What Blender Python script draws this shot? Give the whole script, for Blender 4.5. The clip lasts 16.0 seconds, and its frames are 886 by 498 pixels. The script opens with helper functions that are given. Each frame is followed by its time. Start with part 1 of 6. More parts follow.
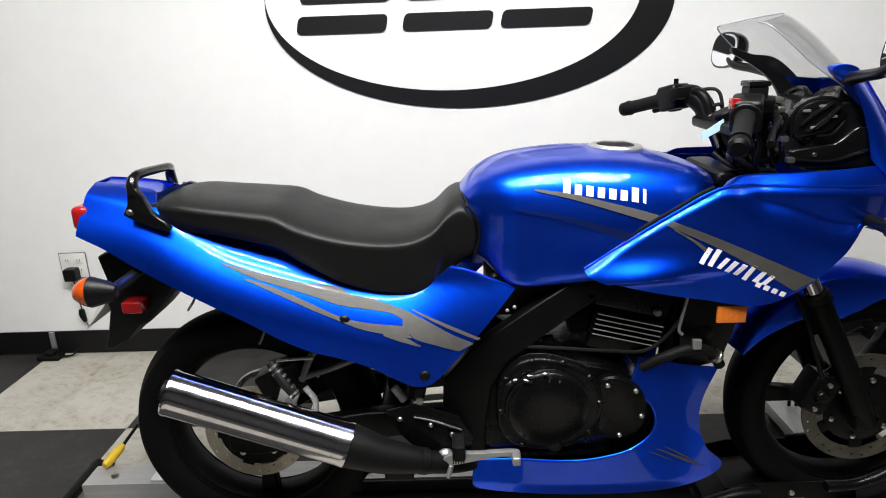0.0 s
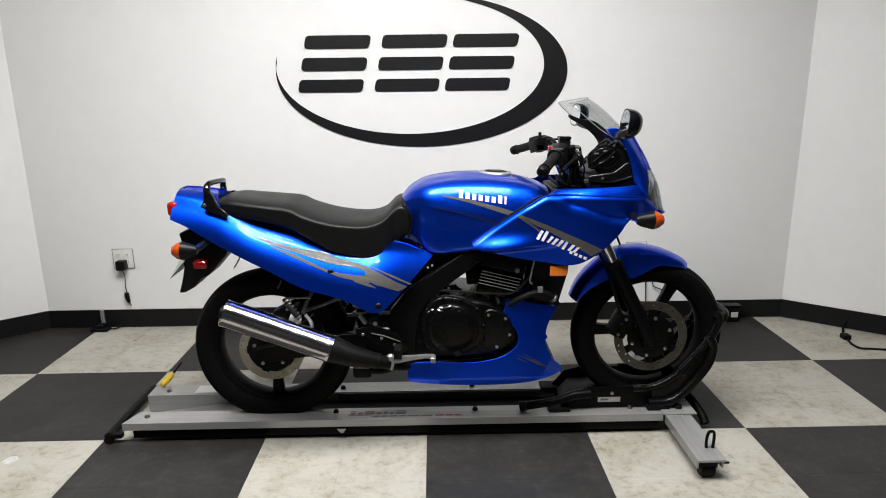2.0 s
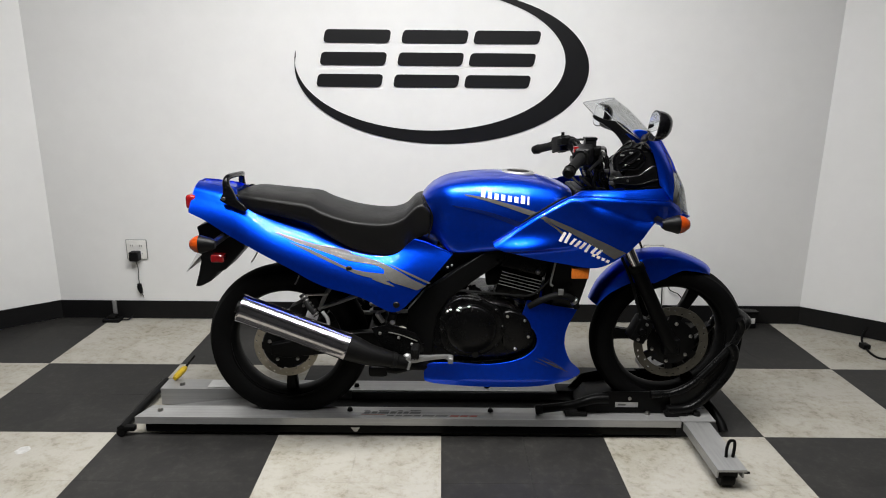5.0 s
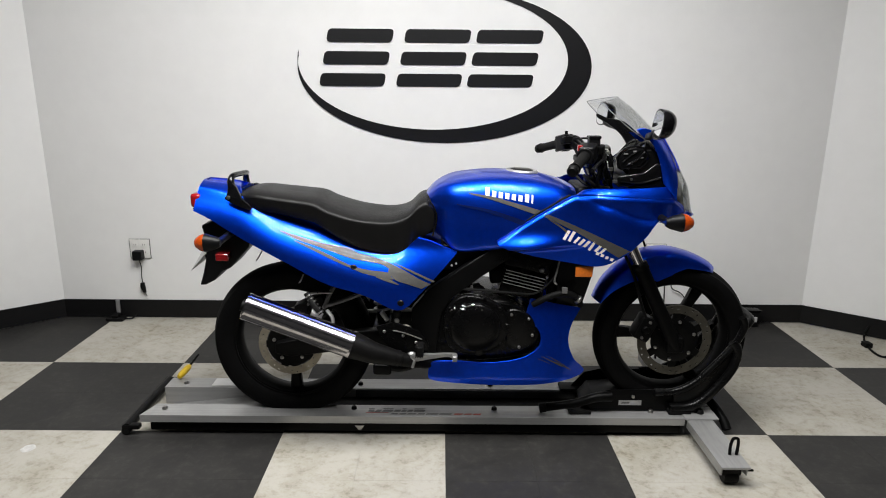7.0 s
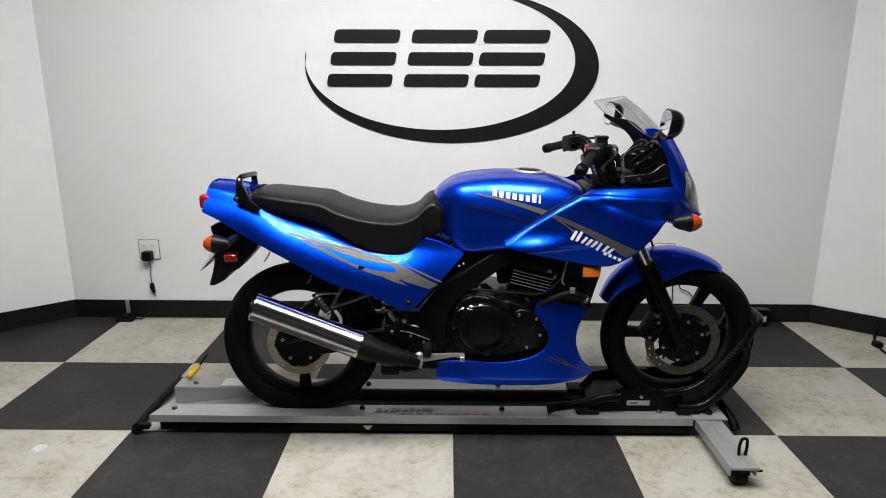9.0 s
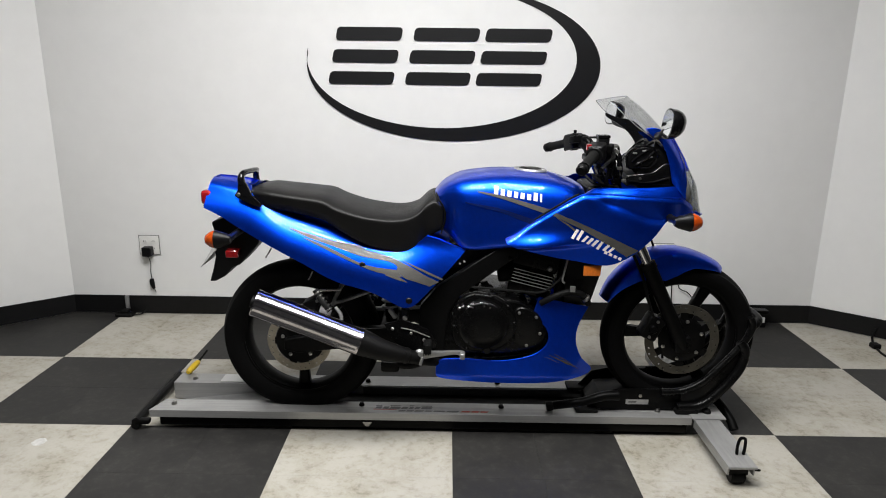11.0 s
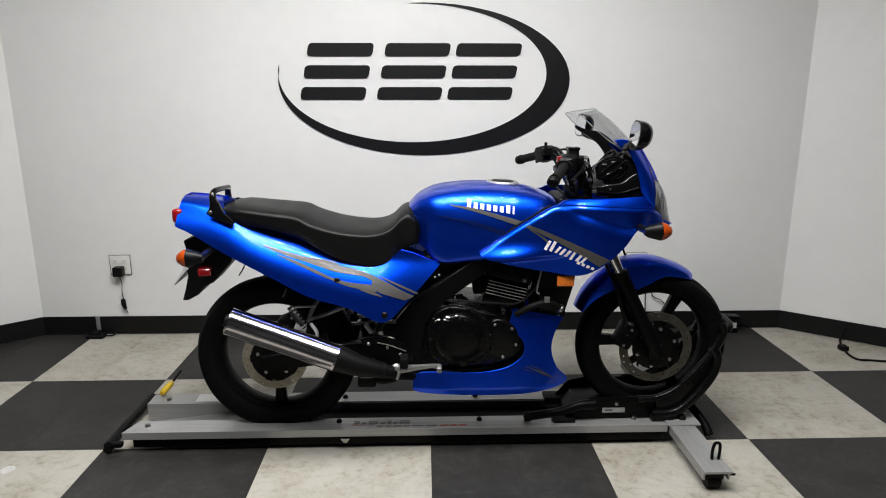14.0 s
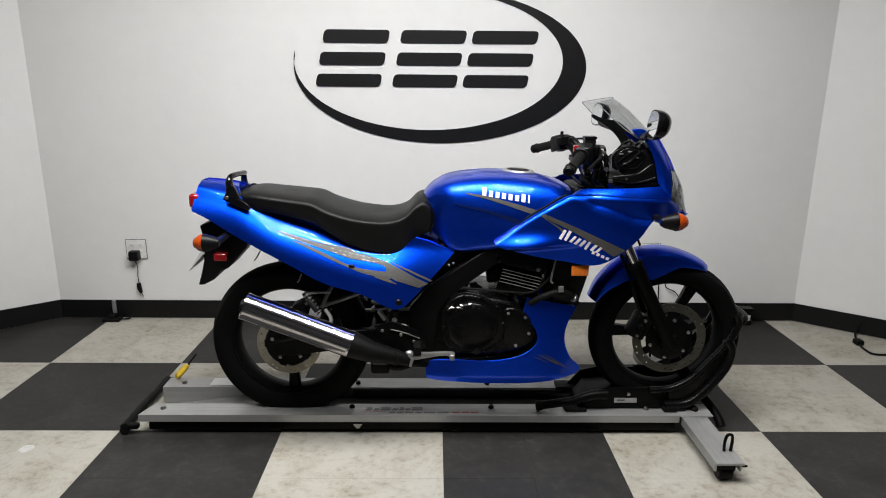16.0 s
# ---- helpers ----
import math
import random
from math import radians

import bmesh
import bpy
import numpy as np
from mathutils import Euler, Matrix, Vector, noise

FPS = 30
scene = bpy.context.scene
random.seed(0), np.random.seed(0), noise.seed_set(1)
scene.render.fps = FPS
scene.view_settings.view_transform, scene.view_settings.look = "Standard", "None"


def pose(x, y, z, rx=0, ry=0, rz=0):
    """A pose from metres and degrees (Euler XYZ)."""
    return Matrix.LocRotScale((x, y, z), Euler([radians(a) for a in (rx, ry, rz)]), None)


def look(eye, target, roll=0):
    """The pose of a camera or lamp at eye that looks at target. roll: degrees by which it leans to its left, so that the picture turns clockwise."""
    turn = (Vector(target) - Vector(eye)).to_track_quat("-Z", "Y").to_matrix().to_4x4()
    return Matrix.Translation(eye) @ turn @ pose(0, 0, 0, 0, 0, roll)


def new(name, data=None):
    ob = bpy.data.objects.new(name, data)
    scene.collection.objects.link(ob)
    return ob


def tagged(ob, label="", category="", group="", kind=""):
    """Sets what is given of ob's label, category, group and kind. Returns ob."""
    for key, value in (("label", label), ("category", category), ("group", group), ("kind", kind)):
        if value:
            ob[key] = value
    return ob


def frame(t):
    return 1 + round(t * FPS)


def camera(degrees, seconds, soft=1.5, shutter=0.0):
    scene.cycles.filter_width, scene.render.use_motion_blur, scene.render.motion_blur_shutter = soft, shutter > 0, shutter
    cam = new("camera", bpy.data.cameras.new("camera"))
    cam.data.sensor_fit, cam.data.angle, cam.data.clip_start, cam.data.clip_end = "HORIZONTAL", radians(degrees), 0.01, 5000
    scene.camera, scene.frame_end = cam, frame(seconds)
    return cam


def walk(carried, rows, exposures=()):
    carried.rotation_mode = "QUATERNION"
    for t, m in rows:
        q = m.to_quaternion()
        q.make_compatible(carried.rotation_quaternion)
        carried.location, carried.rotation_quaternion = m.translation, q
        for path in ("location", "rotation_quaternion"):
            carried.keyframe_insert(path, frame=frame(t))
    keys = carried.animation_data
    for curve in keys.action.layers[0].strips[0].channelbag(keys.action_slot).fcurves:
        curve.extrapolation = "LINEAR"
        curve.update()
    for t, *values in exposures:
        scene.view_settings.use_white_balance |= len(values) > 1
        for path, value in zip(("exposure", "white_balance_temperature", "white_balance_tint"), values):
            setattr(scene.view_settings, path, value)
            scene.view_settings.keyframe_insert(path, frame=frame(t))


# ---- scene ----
cam = camera(68.8, 16.0, soft=1.0)
PATH = [
    (0, (-0.089, -1.303, 1.191), (-0.124, 0.609, 0.604), -2.0),
    (0.5, (-0.05, -1.646, 1.198), (-0.03, 0.284, 0.674), -3.8),
    (1, (-0.03, -1.925, 1.259), (0.0, 0.007, 0.743), -1.0),
    (1.5, (0.055, -2.13, 1.273), (0.008, -0.186, 0.808), -1.5),
    (2, (0.04, -2.22, 1.28), (0.066, -0.28, 0.795), -0.7),
    (2.5, (-0.007, -2.23, 1.276), (0.002, -0.292, 0.779), 0.7),
    (3, (0.009, -2.184, 1.276), (0.034, -0.245, 0.787), 1.3),
    (3.5, (0.008, -2.181, 1.279), (0.021, -0.243, 0.783), 0.6),
    (4, (0.005, -2.186, 1.282), (0.011, -0.248, 0.787), 0.5),
    (6.5, (-0.023, -2.19, 1.28), (-0.013, -0.253, 0.784), 0.6),
    (7, (-0.022, -2.195, 1.279), (-0.015, -0.258, 0.783), 0.5),
    (7.5, (-0.025, -2.199, 1.28), (-0.031, -0.262, 0.781), 0.6),
    (8, (-0.018, -2.199, 1.279), (-0.022, -0.261, 0.784), 0.3),
    (8.5, (-0.018, -2.198, 1.283), (-0.024, -0.261, 0.786), 0.1),
    (9, (-0.022, -2.197, 1.283), (-0.038, -0.26, 0.785), 0.2),
    (11.5, (-0.031, -2.204, 1.279), (-0.04, -0.268, 0.778), 0.8),
    (12, (-0.028, -2.201, 1.284), (-0.02, -0.263, 0.79), 0.5),
    (12.5, (-0.026, -2.205, 1.284), (-0.005, -0.265, 0.798), 0.7),
    (13, (-0.022, -2.205, 1.283), (0.022, -0.262, 0.811), -0.0),
    (13.5, (-0.019, -2.207, 1.287), (0.046, -0.26, 0.834), -0.2),
    (14, (-0.022, -2.21, 1.285), (0.038, -0.265, 0.822), -0.0),
    (14.5, (-0.029, -2.206, 1.283), (0.011, -0.265, 0.802), 0.1),
    (15, (-0.029, -2.204, 1.283), (0.018, -0.265, 0.796), 0.4),
    (15.5, (-0.035, -2.208, 1.28), (0.006, -0.268, 0.795), 0.4),
    (16, (-0.034, -2.213, 1.282), (-0.008, -0.276, 0.786), 0.5),
]
walk(cam, [(t, look(eye, target, roll)) for t, eye, target, roll in PATH],
     exposures=[(0.0, 0.30), (1.0, 0.26), (1.8, 0.12), (2.6, 0.04), (3.4, -0.04), (12.3, -0.04), (13.6, -0.14), (16.0, -0.14)])

# ---------------------------------------------------------------- world, lights, exposure
world = bpy.data.worlds.new("world")
scene.world = world
world.use_nodes = True
world.node_tree.nodes["Background"].inputs["Color"].default_value = (0.9, 0.95, 1.0, 1)
world.node_tree.nodes["Background"].inputs["Strength"].default_value = 0.05
scene.view_settings.exposure = 0.0
TUBE_POWER = 63.5
CEILING = 2.72


# ---------------------------------------------------------------- materials
def node(nt, kind, **kw):
    n = nt.nodes.new(kind)
    for key, value in kw.items():
        n.inputs[key.replace("_", " ")].default_value = value
    return n


def surface(name, color, rough=0.5, metal=0.0, coat=0.0, coat_rough=0.03, vary=0.0, scale=8.0, rough_vary=0.0,
            bump=0.0, bump_scale=200.0, spec=0.5, color2=None, detail=5.0, per_piece=0.0, transmission=0.0, ior=1.45, alpha=1.0):
    """A plain painted, metal or plastic surface with two scales of variation."""
    m = bpy.data.materials.new(name)
    m.use_nodes = True
    nt = m.node_tree
    b = nt.nodes["Principled BSDF"]
    b.inputs["Base Color"].default_value = (*color, 1)
    b.inputs["Roughness"].default_value = rough
    b.inputs["Metallic"].default_value = metal
    b.inputs["Coat Weight"].default_value = coat
    b.inputs["Coat Roughness"].default_value = coat_rough
    b.inputs["Specular IOR Level"].default_value = spec
    b.inputs["Transmission Weight"].default_value = transmission
    b.inputs["IOR"].default_value = ior
    b.inputs["Alpha"].default_value = alpha
    co = nt.nodes.new("ShaderNodeTexCoord")
    if vary or color2 or rough_vary or per_piece:
        n1 = node(nt, "ShaderNodeTexNoise", Scale=scale, Detail=detail, Roughness=0.6)
        n2 = node(nt, "ShaderNodeTexNoise", Scale=scale * 9, Detail=3.0, Roughness=0.6)
        nt.links.new(co.outputs["Object"], n1.inputs["Vector"])
        nt.links.new(co.outputs["Object"], n2.inputs["Vector"])
        mixf = nt.nodes.new("ShaderNodeMath")
        mixf.operation = "MULTIPLY_ADD"
        mixf.inputs[1].default_value = 0.35
        nt.links.new(n2.outputs["Fac"], mixf.inputs[0])
        sub = nt.nodes.new("ShaderNodeMath")
        sub.operation = "MULTIPLY"
        sub.inputs[1].default_value = 0.65
        nt.links.new(n1.outputs["Fac"], sub.inputs[0])
        nt.links.new(sub.outputs[0], mixf.inputs[2])
        ramp = nt.nodes.new("ShaderNodeMapRange")
        ramp.inputs["From Min"].default_value, ramp.inputs["From Max"].default_value = 0.35, 0.65
        nt.links.new(mixf.outputs[0], ramp.inputs["Value"])
        other = color2 or tuple(max(0.0, c * (1 - vary)) for c in color)
        mix = nt.nodes.new("ShaderNodeMix")
        mix.data_type = "RGBA"
        mix.inputs["A"].default_value = (*color, 1)
        mix.inputs["B"].default_value = (*other, 1)
        nt.links.new(ramp.outputs[0], mix.inputs["Factor"])
        out = mix.outputs["Result"]
        if per_piece:
            info = nt.nodes.new("ShaderNodeObjectInfo")
            r = nt.nodes.new("ShaderNodeMapRange")
            r.inputs["To Min"].default_value, r.inputs["To Max"].default_value = 1 - per_piece, 1 + per_piece
            nt.links.new(info.outputs["Random"], r.inputs["Value"])
            hsv = nt.nodes.new("ShaderNodeHueSaturation")
            nt.links.new(r.outputs[0], hsv.inputs["Value"])
            nt.links.new(out, hsv.inputs["Color"])
            out = hsv.outputs["Color"]
        nt.links.new(out, b.inputs["Base Color"])
        if rough_vary:
            rr = nt.nodes.new("ShaderNodeMapRange")
            rr.inputs["To Min"].default_value, rr.inputs["To Max"].default_value = rough - rough_vary, rough + rough_vary
            nt.links.new(ramp.outputs[0], rr.inputs["Value"])
            nt.links.new(rr.outputs[0], b.inputs["Roughness"])
    if bump:
        n3 = node(nt, "ShaderNodeTexNoise", Scale=bump_scale, Detail=4.0)
        nt.links.new(co.outputs["Object"], n3.inputs["Vector"])
        bp = node(nt, "ShaderNodeBump", Strength=bump, Distance=0.002)
        nt.links.new(n3.outputs["Fac"], bp.inputs["Height"])
        nt.links.new(bp.outputs["Normal"], b.inputs["Normal"])
        nt.links.new(bp.outputs["Normal"], b.inputs["Coat Normal"])
    return m


def vinyl_tile(name, base, stain, vein, per_piece):
    """Marbled vinyl tile: mottling, darker stains and fine streaks, shifted from tile to tile."""
    m = bpy.data.materials.new(name)
    m.use_nodes = True
    nt = m.node_tree
    b = nt.nodes["Principled BSDF"]
    b.inputs["Roughness"].default_value = 0.42
    b.inputs["Specular IOR Level"].default_value = 0.27
    geo = nt.nodes.new("ShaderNodeNewGeometry")
    big = node(nt, "ShaderNodeTexNoise", Scale=4.2, Detail=9.0, Roughness=0.72, Distortion=0.15)
    fine = node(nt, "ShaderNodeTexNoise", Scale=34.0, Detail=8.0, Roughness=0.70, Distortion=0.2)
    nt.links.new(geo.outputs["Position"], big.inputs["Vector"])
    nt.links.new(geo.outputs["Position"], fine.inputs["Vector"])
    r1 = nt.nodes.new("ShaderNodeMapRange")
    r1.inputs["From Min"].default_value, r1.inputs["From Max"].default_value = 0.43, 0.64
    nt.links.new(big.outputs["Fac"], r1.inputs["Value"])
    r2 = nt.nodes.new("ShaderNodeMapRange")
    r2.inputs["From Min"].default_value, r2.inputs["From Max"].default_value = 0.49, 0.66
    nt.links.new(fine.outputs["Fac"], r2.inputs["Value"])
    m1 = nt.nodes.new("ShaderNodeMix")
    m1.data_type = "RGBA"
    m1.inputs["A"].default_value, m1.inputs["B"].default_value = (*base, 1), (*stain, 1)
    nt.links.new(r1.outputs[0], m1.inputs["Factor"])
    m2 = nt.nodes.new("ShaderNodeMix")
    m2.data_type = "RGBA"
    m2.inputs["B"].default_value = (*vein, 1)
    nt.links.new(m1.outputs["Result"], m2.inputs["A"])
    patches = nt.nodes.new("ShaderNodeMath")
    patches.operation = "MULTIPLY_ADD"
    patches.inputs[1].default_value, patches.inputs[2].default_value = 0.75, 0.25
    nt.links.new(r1.outputs[0], patches.inputs[0])
    specks = nt.nodes.new("ShaderNodeMath")
    specks.operation = "MULTIPLY"
    nt.links.new(r2.outputs[0], specks.inputs[0])
    nt.links.new(patches.outputs[0], specks.inputs[1])
    nt.links.new(specks.outputs[0], m2.inputs["Factor"])
    info = nt.nodes.new("ShaderNodeObjectInfo")
    r = nt.nodes.new("ShaderNodeMapRange")
    r.inputs["To Min"].default_value, r.inputs["To Max"].default_value = 1 - per_piece, 1 + per_piece
    nt.links.new(info.outputs["Random"], r.inputs["Value"])
    hsv = nt.nodes.new("ShaderNodeHueSaturation")
    nt.links.new(r.outputs[0], hsv.inputs["Value"])
    nt.links.new(m2.outputs["Result"], hsv.inputs["Color"])
    nt.links.new(hsv.outputs["Color"], b.inputs["Base Color"])
    rr = nt.nodes.new("ShaderNodeMapRange")
    rr.inputs["To Min"].default_value, rr.inputs["To Max"].default_value = 0.48, 0.68
    nt.links.new(big.outputs["Fac"], rr.inputs["Value"])
    nt.links.new(rr.outputs[0], b.inputs["Roughness"])
    bp = node(nt, "ShaderNodeBump", Strength=0.08, Distance=0.002)
    nt.links.new(fine.outputs["Fac"], bp.inputs["Height"])
    nt.links.new(bp.outputs["Normal"], b.inputs["Normal"])
    return m


def brushed(name, color, rough, metal, grain=(2.0, 130.0, 130.0)):
    """Extruded aluminium: long fine streaks and a few dull patches along its length."""
    m = bpy.data.materials.new(name)
    m.use_nodes = True
    nt = m.node_tree
    b = nt.nodes["Principled BSDF"]
    b.inputs["Metallic"].default_value = metal
    co = nt.nodes.new("ShaderNodeTexCoord")
    stretch = nt.nodes.new("ShaderNodeMapping")
    stretch.inputs["Scale"].default_value = grain
    nt.links.new(co.outputs["Object"], stretch.inputs["Vector"])
    streak = node(nt, "ShaderNodeTexNoise", Scale=1.0, Detail=5.0, Roughness=0.7)
    nt.links.new(stretch.outputs["Vector"], streak.inputs["Vector"])
    dull = node(nt, "ShaderNodeTexNoise", Scale=7.0, Detail=6.0, Roughness=0.65)
    nt.links.new(co.outputs["Object"], dull.inputs["Vector"])
    both = nt.nodes.new("ShaderNodeMath")
    both.operation = "MULTIPLY_ADD"
    both.inputs[1].default_value = 0.6
    nt.links.new(streak.outputs["Fac"], both.inputs[0])
    half = nt.nodes.new("ShaderNodeMath")
    half.operation = "MULTIPLY"
    half.inputs[1].default_value = 0.4
    nt.links.new(dull.outputs["Fac"], half.inputs[0])
    nt.links.new(half.outputs[0], both.inputs[2])
    ramp = nt.nodes.new("ShaderNodeMapRange")
    ramp.inputs["From Min"].default_value, ramp.inputs["From Max"].default_value = 0.36, 0.64
    nt.links.new(both.outputs[0], ramp.inputs["Value"])
    mix = nt.nodes.new("ShaderNodeMix")
    mix.data_type = "RGBA"
    mix.inputs["A"].default_value, mix.inputs["B"].default_value = (*(c * 0.80 for c in color), 1), (*color, 1)
    nt.links.new(ramp.outputs[0], mix.inputs["Factor"])
    nt.links.new(mix.outputs["Result"], b.inputs["Base Color"])
    rr = nt.nodes.new("ShaderNodeMapRange")
    rr.inputs["To Min"].default_value, rr.inputs["To Max"].default_value = rough + 0.12, rough - 0.08
    nt.links.new(ramp.outputs[0], rr.inputs["Value"])
    nt.links.new(rr.outputs[0], b.inputs["Roughness"])
    bp = node(nt, "ShaderNodeBump", Strength=0.06, Distance=0.001)
    nt.links.new(streak.outputs["Fac"], bp.inputs["Height"])
    nt.links.new(bp.outputs["Normal"], b.inputs["Normal"])
    return m


def glow(name, color, strength):
    m = bpy.data.materials.new(name)
    m.use_nodes = True
    b = m.node_tree.nodes["Principled BSDF"]
    b.inputs["Base Color"].default_value = (0.8, 0.8, 0.8, 1)
    b.inputs["Emission Color"].default_value = (*color, 1)
    b.inputs["Emission Strength"].default_value = strength
    return m


WALL = surface("wall_paint", (0.78, 0.78, 0.77), 0.55, vary=0.05, scale=1.3, bump=0.12, bump_scale=160, rough_vary=0.08)
UNSEEN_WALL = surface("unseen_dark_wall", (0.035, 0.035, 0.036), 0.7, vary=0.3, scale=1.5)
CEIL = surface("ceiling_paint", (0.14, 0.14, 0.14), 0.8, vary=0.05, scale=2.0)
COVE = surface("black_vinyl_base", (0.006, 0.006, 0.0065), 0.45, vary=0.4, scale=6.0, rough_vary=0.1, spec=0.3)
LOGO_BLACK = surface("black_wall_vinyl", (0.005, 0.005, 0.006), 0.5, vary=0.3, scale=9.0, spec=0.25)
TILE_WHITE = vinyl_tile("white_vinyl", (0.400, 0.382, 0.338), (0.318, 0.298, 0.244), (0.205, 0.186, 0.140), 0.035)
TILE_DARK = vinyl_tile("charcoal_vinyl", (0.0180, 0.0174, 0.0168), (0.0285, 0.0275, 0.0255), (0.040, 0.0385, 0.0355), 0.05)
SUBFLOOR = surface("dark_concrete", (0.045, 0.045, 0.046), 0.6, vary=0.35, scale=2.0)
ALU = brushed("brushed_aluminium", (0.37, 0.37, 0.365), 0.38, 0.45)
ALU_ARM = brushed("brushed_aluminium_arm", (0.37, 0.37, 0.365), 0.38, 0.45, (60.0, 3.0, 60.0))
STEEL_BLACK = surface("black_powder_coat", (0.0032, 0.0032, 0.0033), 0.38, vary=0.4, scale=12.0, rough_vary=0.08, spec=0.11)
RUBBER = surface("black_rubber", (0.004, 0.004, 0.004), 0.6, vary=0.4, scale=25.0, bump=0.2, bump_scale=300, spec=0.18)
RIM_BLACK = surface("black_wheel_paint", (0.0035, 0.0035, 0.0036), 0.45, vary=0.3, scale=20.0, spec=0.08)
TYRE = surface("tyre_rubber", (0.0036, 0.0036, 0.0037), 0.7, vary=0.3, scale=20.0, bump=0.15, bump_scale=260, spec=0.08)
PLASTIC_BLACK = surface("black_plastic", (0.0035, 0.0035, 0.004), 0.40, vary=0.35, scale=30.0, bump=0.12, bump_scale=500, spec=0.25)
GLOSS_BLACK = surface("gloss_black_plastic", (0.004, 0.004, 0.0045), 0.14, vary=0.3, scale=20.0, spec=0.45)
SEAT_VINYL = surface("seat_vinyl", (0.0052, 0.0050, 0.0049), 0.43, vary=0.25, scale=14.0, rough_vary=0.05, bump=0.3, bump_scale=700, spec=0.28)
BLUE = surface("blue_metallic_paint", (0.0012, 0.066, 0.80), 0.37, 0.98, coat=0.62, coat_rough=0.011, vary=0.14, scale=70.0, bump=0.15, bump_scale=8.0)
GREY_DECAL = surface("grey_decal", (0.082, 0.080, 0.075), 0.5, 0.05, coat=0.15, vary=0.2, scale=40.0, spec=0.3)
DARK_DECAL = surface("dark_blue_decal", (0.002, 0.022, 0.20), 0.4, 0.7, coat=1.0, vary=0.2, scale=40.0)
WHITE_DECAL = surface("white_decal", (0.82, 0.82, 0.84), 0.4, coat=0.5, vary=0.06, scale=40.0)
CHROME = surface("chrome", (0.60, 0.58, 0.59), 0.055, 1.0, vary=0.12, scale=15.0, rough_vary=0.02)
MUFFLER = surface("polished_muffler_chrome", (0.56, 0.54, 0.555), 0.13, 1.0, vary=0.22, scale=9.0, rough_vary=0.06)
BARE_STEEL = surface("worn_steel", (0.46, 0.45, 0.43), 0.34, 1.0, vary=0.35, scale=40.0, rough_vary=0.1)
CAST_ALU = surface("cast_aluminium", (0.36, 0.36, 0.355), 0.45, 0.75, vary=0.3, scale=35.0, bump=0.15, bump_scale=500)
REAR_DISC_STEEL = surface("worn_disc_steel", (0.36, 0.325, 0.26), 0.40, 0.75, vary=0.3, scale=30.0, rough_vary=0.1)
DISC_STEEL = surface("brake_disc_steel", (0.105, 0.098, 0.082), 0.40, 0.8, vary=0.3, scale=30.0, rough_vary=0.1)
ENGINE_BLACK = surface("black_engine_paint", (0.0030, 0.0030, 0.0031), 0.24, vary=0.4, scale=25.0, rough_vary=0.08, bump=0.1, bump_scale=300, spec=0.16)
CRADLE_BLACK = surface("black_tube_paint", (0.0030, 0.0030, 0.0031), 0.30, vary=0.4, scale=14.0, rough_vary=0.08, spec=0.20)
PIPE_BLACK = surface("black_exhaust_paint", (0.0045, 0.0044, 0.0044), 0.5, vary=0.35, scale=30.0, bump=0.2, bump_scale=300, spec=0.14)
AMBER = surface("amber_lens", (0.48, 0.064, 0.006), 0.2, vary=0.3, scale=60.0, coat=0.6)
AMBER_REFLECTOR = surface("amber_reflector", (0.80, 0.20, 0.02), 0.3, vary=0.3, scale=120.0, coat=0.6)
RED = surface("red_lens", (0.30, 0.008, 0.010), 0.18, vary=0.3, scale=60.0, coat=0.8)
RED_INK = surface("red_ink", (0.42, 0.05, 0.03), 0.5, vary=0.2)
DARK_INK = surface("dark_ink", (0.11, 0.11, 0.11), 0.5, vary=0.2)
FIN_EDGE = surface("worn_fin_edge", (0.30, 0.30, 0.295), 0.4, 0.6, vary=0.4, scale=60.0)
DARK_STRIP = surface("dark_strip", (0.075, 0.075, 0.074), 0.6, vary=0.3, scale=8.0)
SCREEN_EDGE = surface("screen_edge", (0.30, 0.31, 0.31), 0.25, vary=0.2, scale=40.0)
PALE_BLUE_PAPER = surface("pale_blue_paper", (0.42, 0.62, 0.72), 0.6, vary=0.1, scale=30.0)
YELLOW = surface("yellow_plastic", (0.72, 0.48, 0.02), 0.4, vary=0.2, scale=50.0)
WHITE_PLASTIC = surface("white_plastic", (0.74, 0.73, 0.70), 0.4, vary=0.08, scale=30.0)
CLEAR_PLASTIC = surface("grey_plastic_plate", (0.55, 0.55, 0.54), 0.35, vary=0.1, scale=30.0)
MIRROR = surface("mirror_glass", (0.86, 0.87, 0.88), 0.02, 1.0)
DRIED_PAINT = surface("dried_paint", (0.60, 0.60, 0.58), 0.5, vary=0.35, scale=70.0)
DIAL = surface("dial_face", (0.055, 0.055, 0.055), 0.3, vary=0.3)
SCUFF = surface("scuffed_plastic", (0.035, 0.034, 0.034), 0.7, vary=0.5, scale=90.0)
GREY_PAINT = surface("grey_frame_paint", (0.13, 0.13, 0.128), 0.4, 0.4, vary=0.3, scale=30.0)
LAMP_GREY = surface("lamp_housing_grey", (0.13, 0.13, 0.128), 0.4, vary=0.2, scale=30.0)
SILVER = surface("silver_paint", (0.45, 0.45, 0.46), 0.35, 0.7, vary=0.2, scale=30.0)
TUBE_GLOW = glow("tube_glow", (1.0, 0.98, 0.94), 9.0)


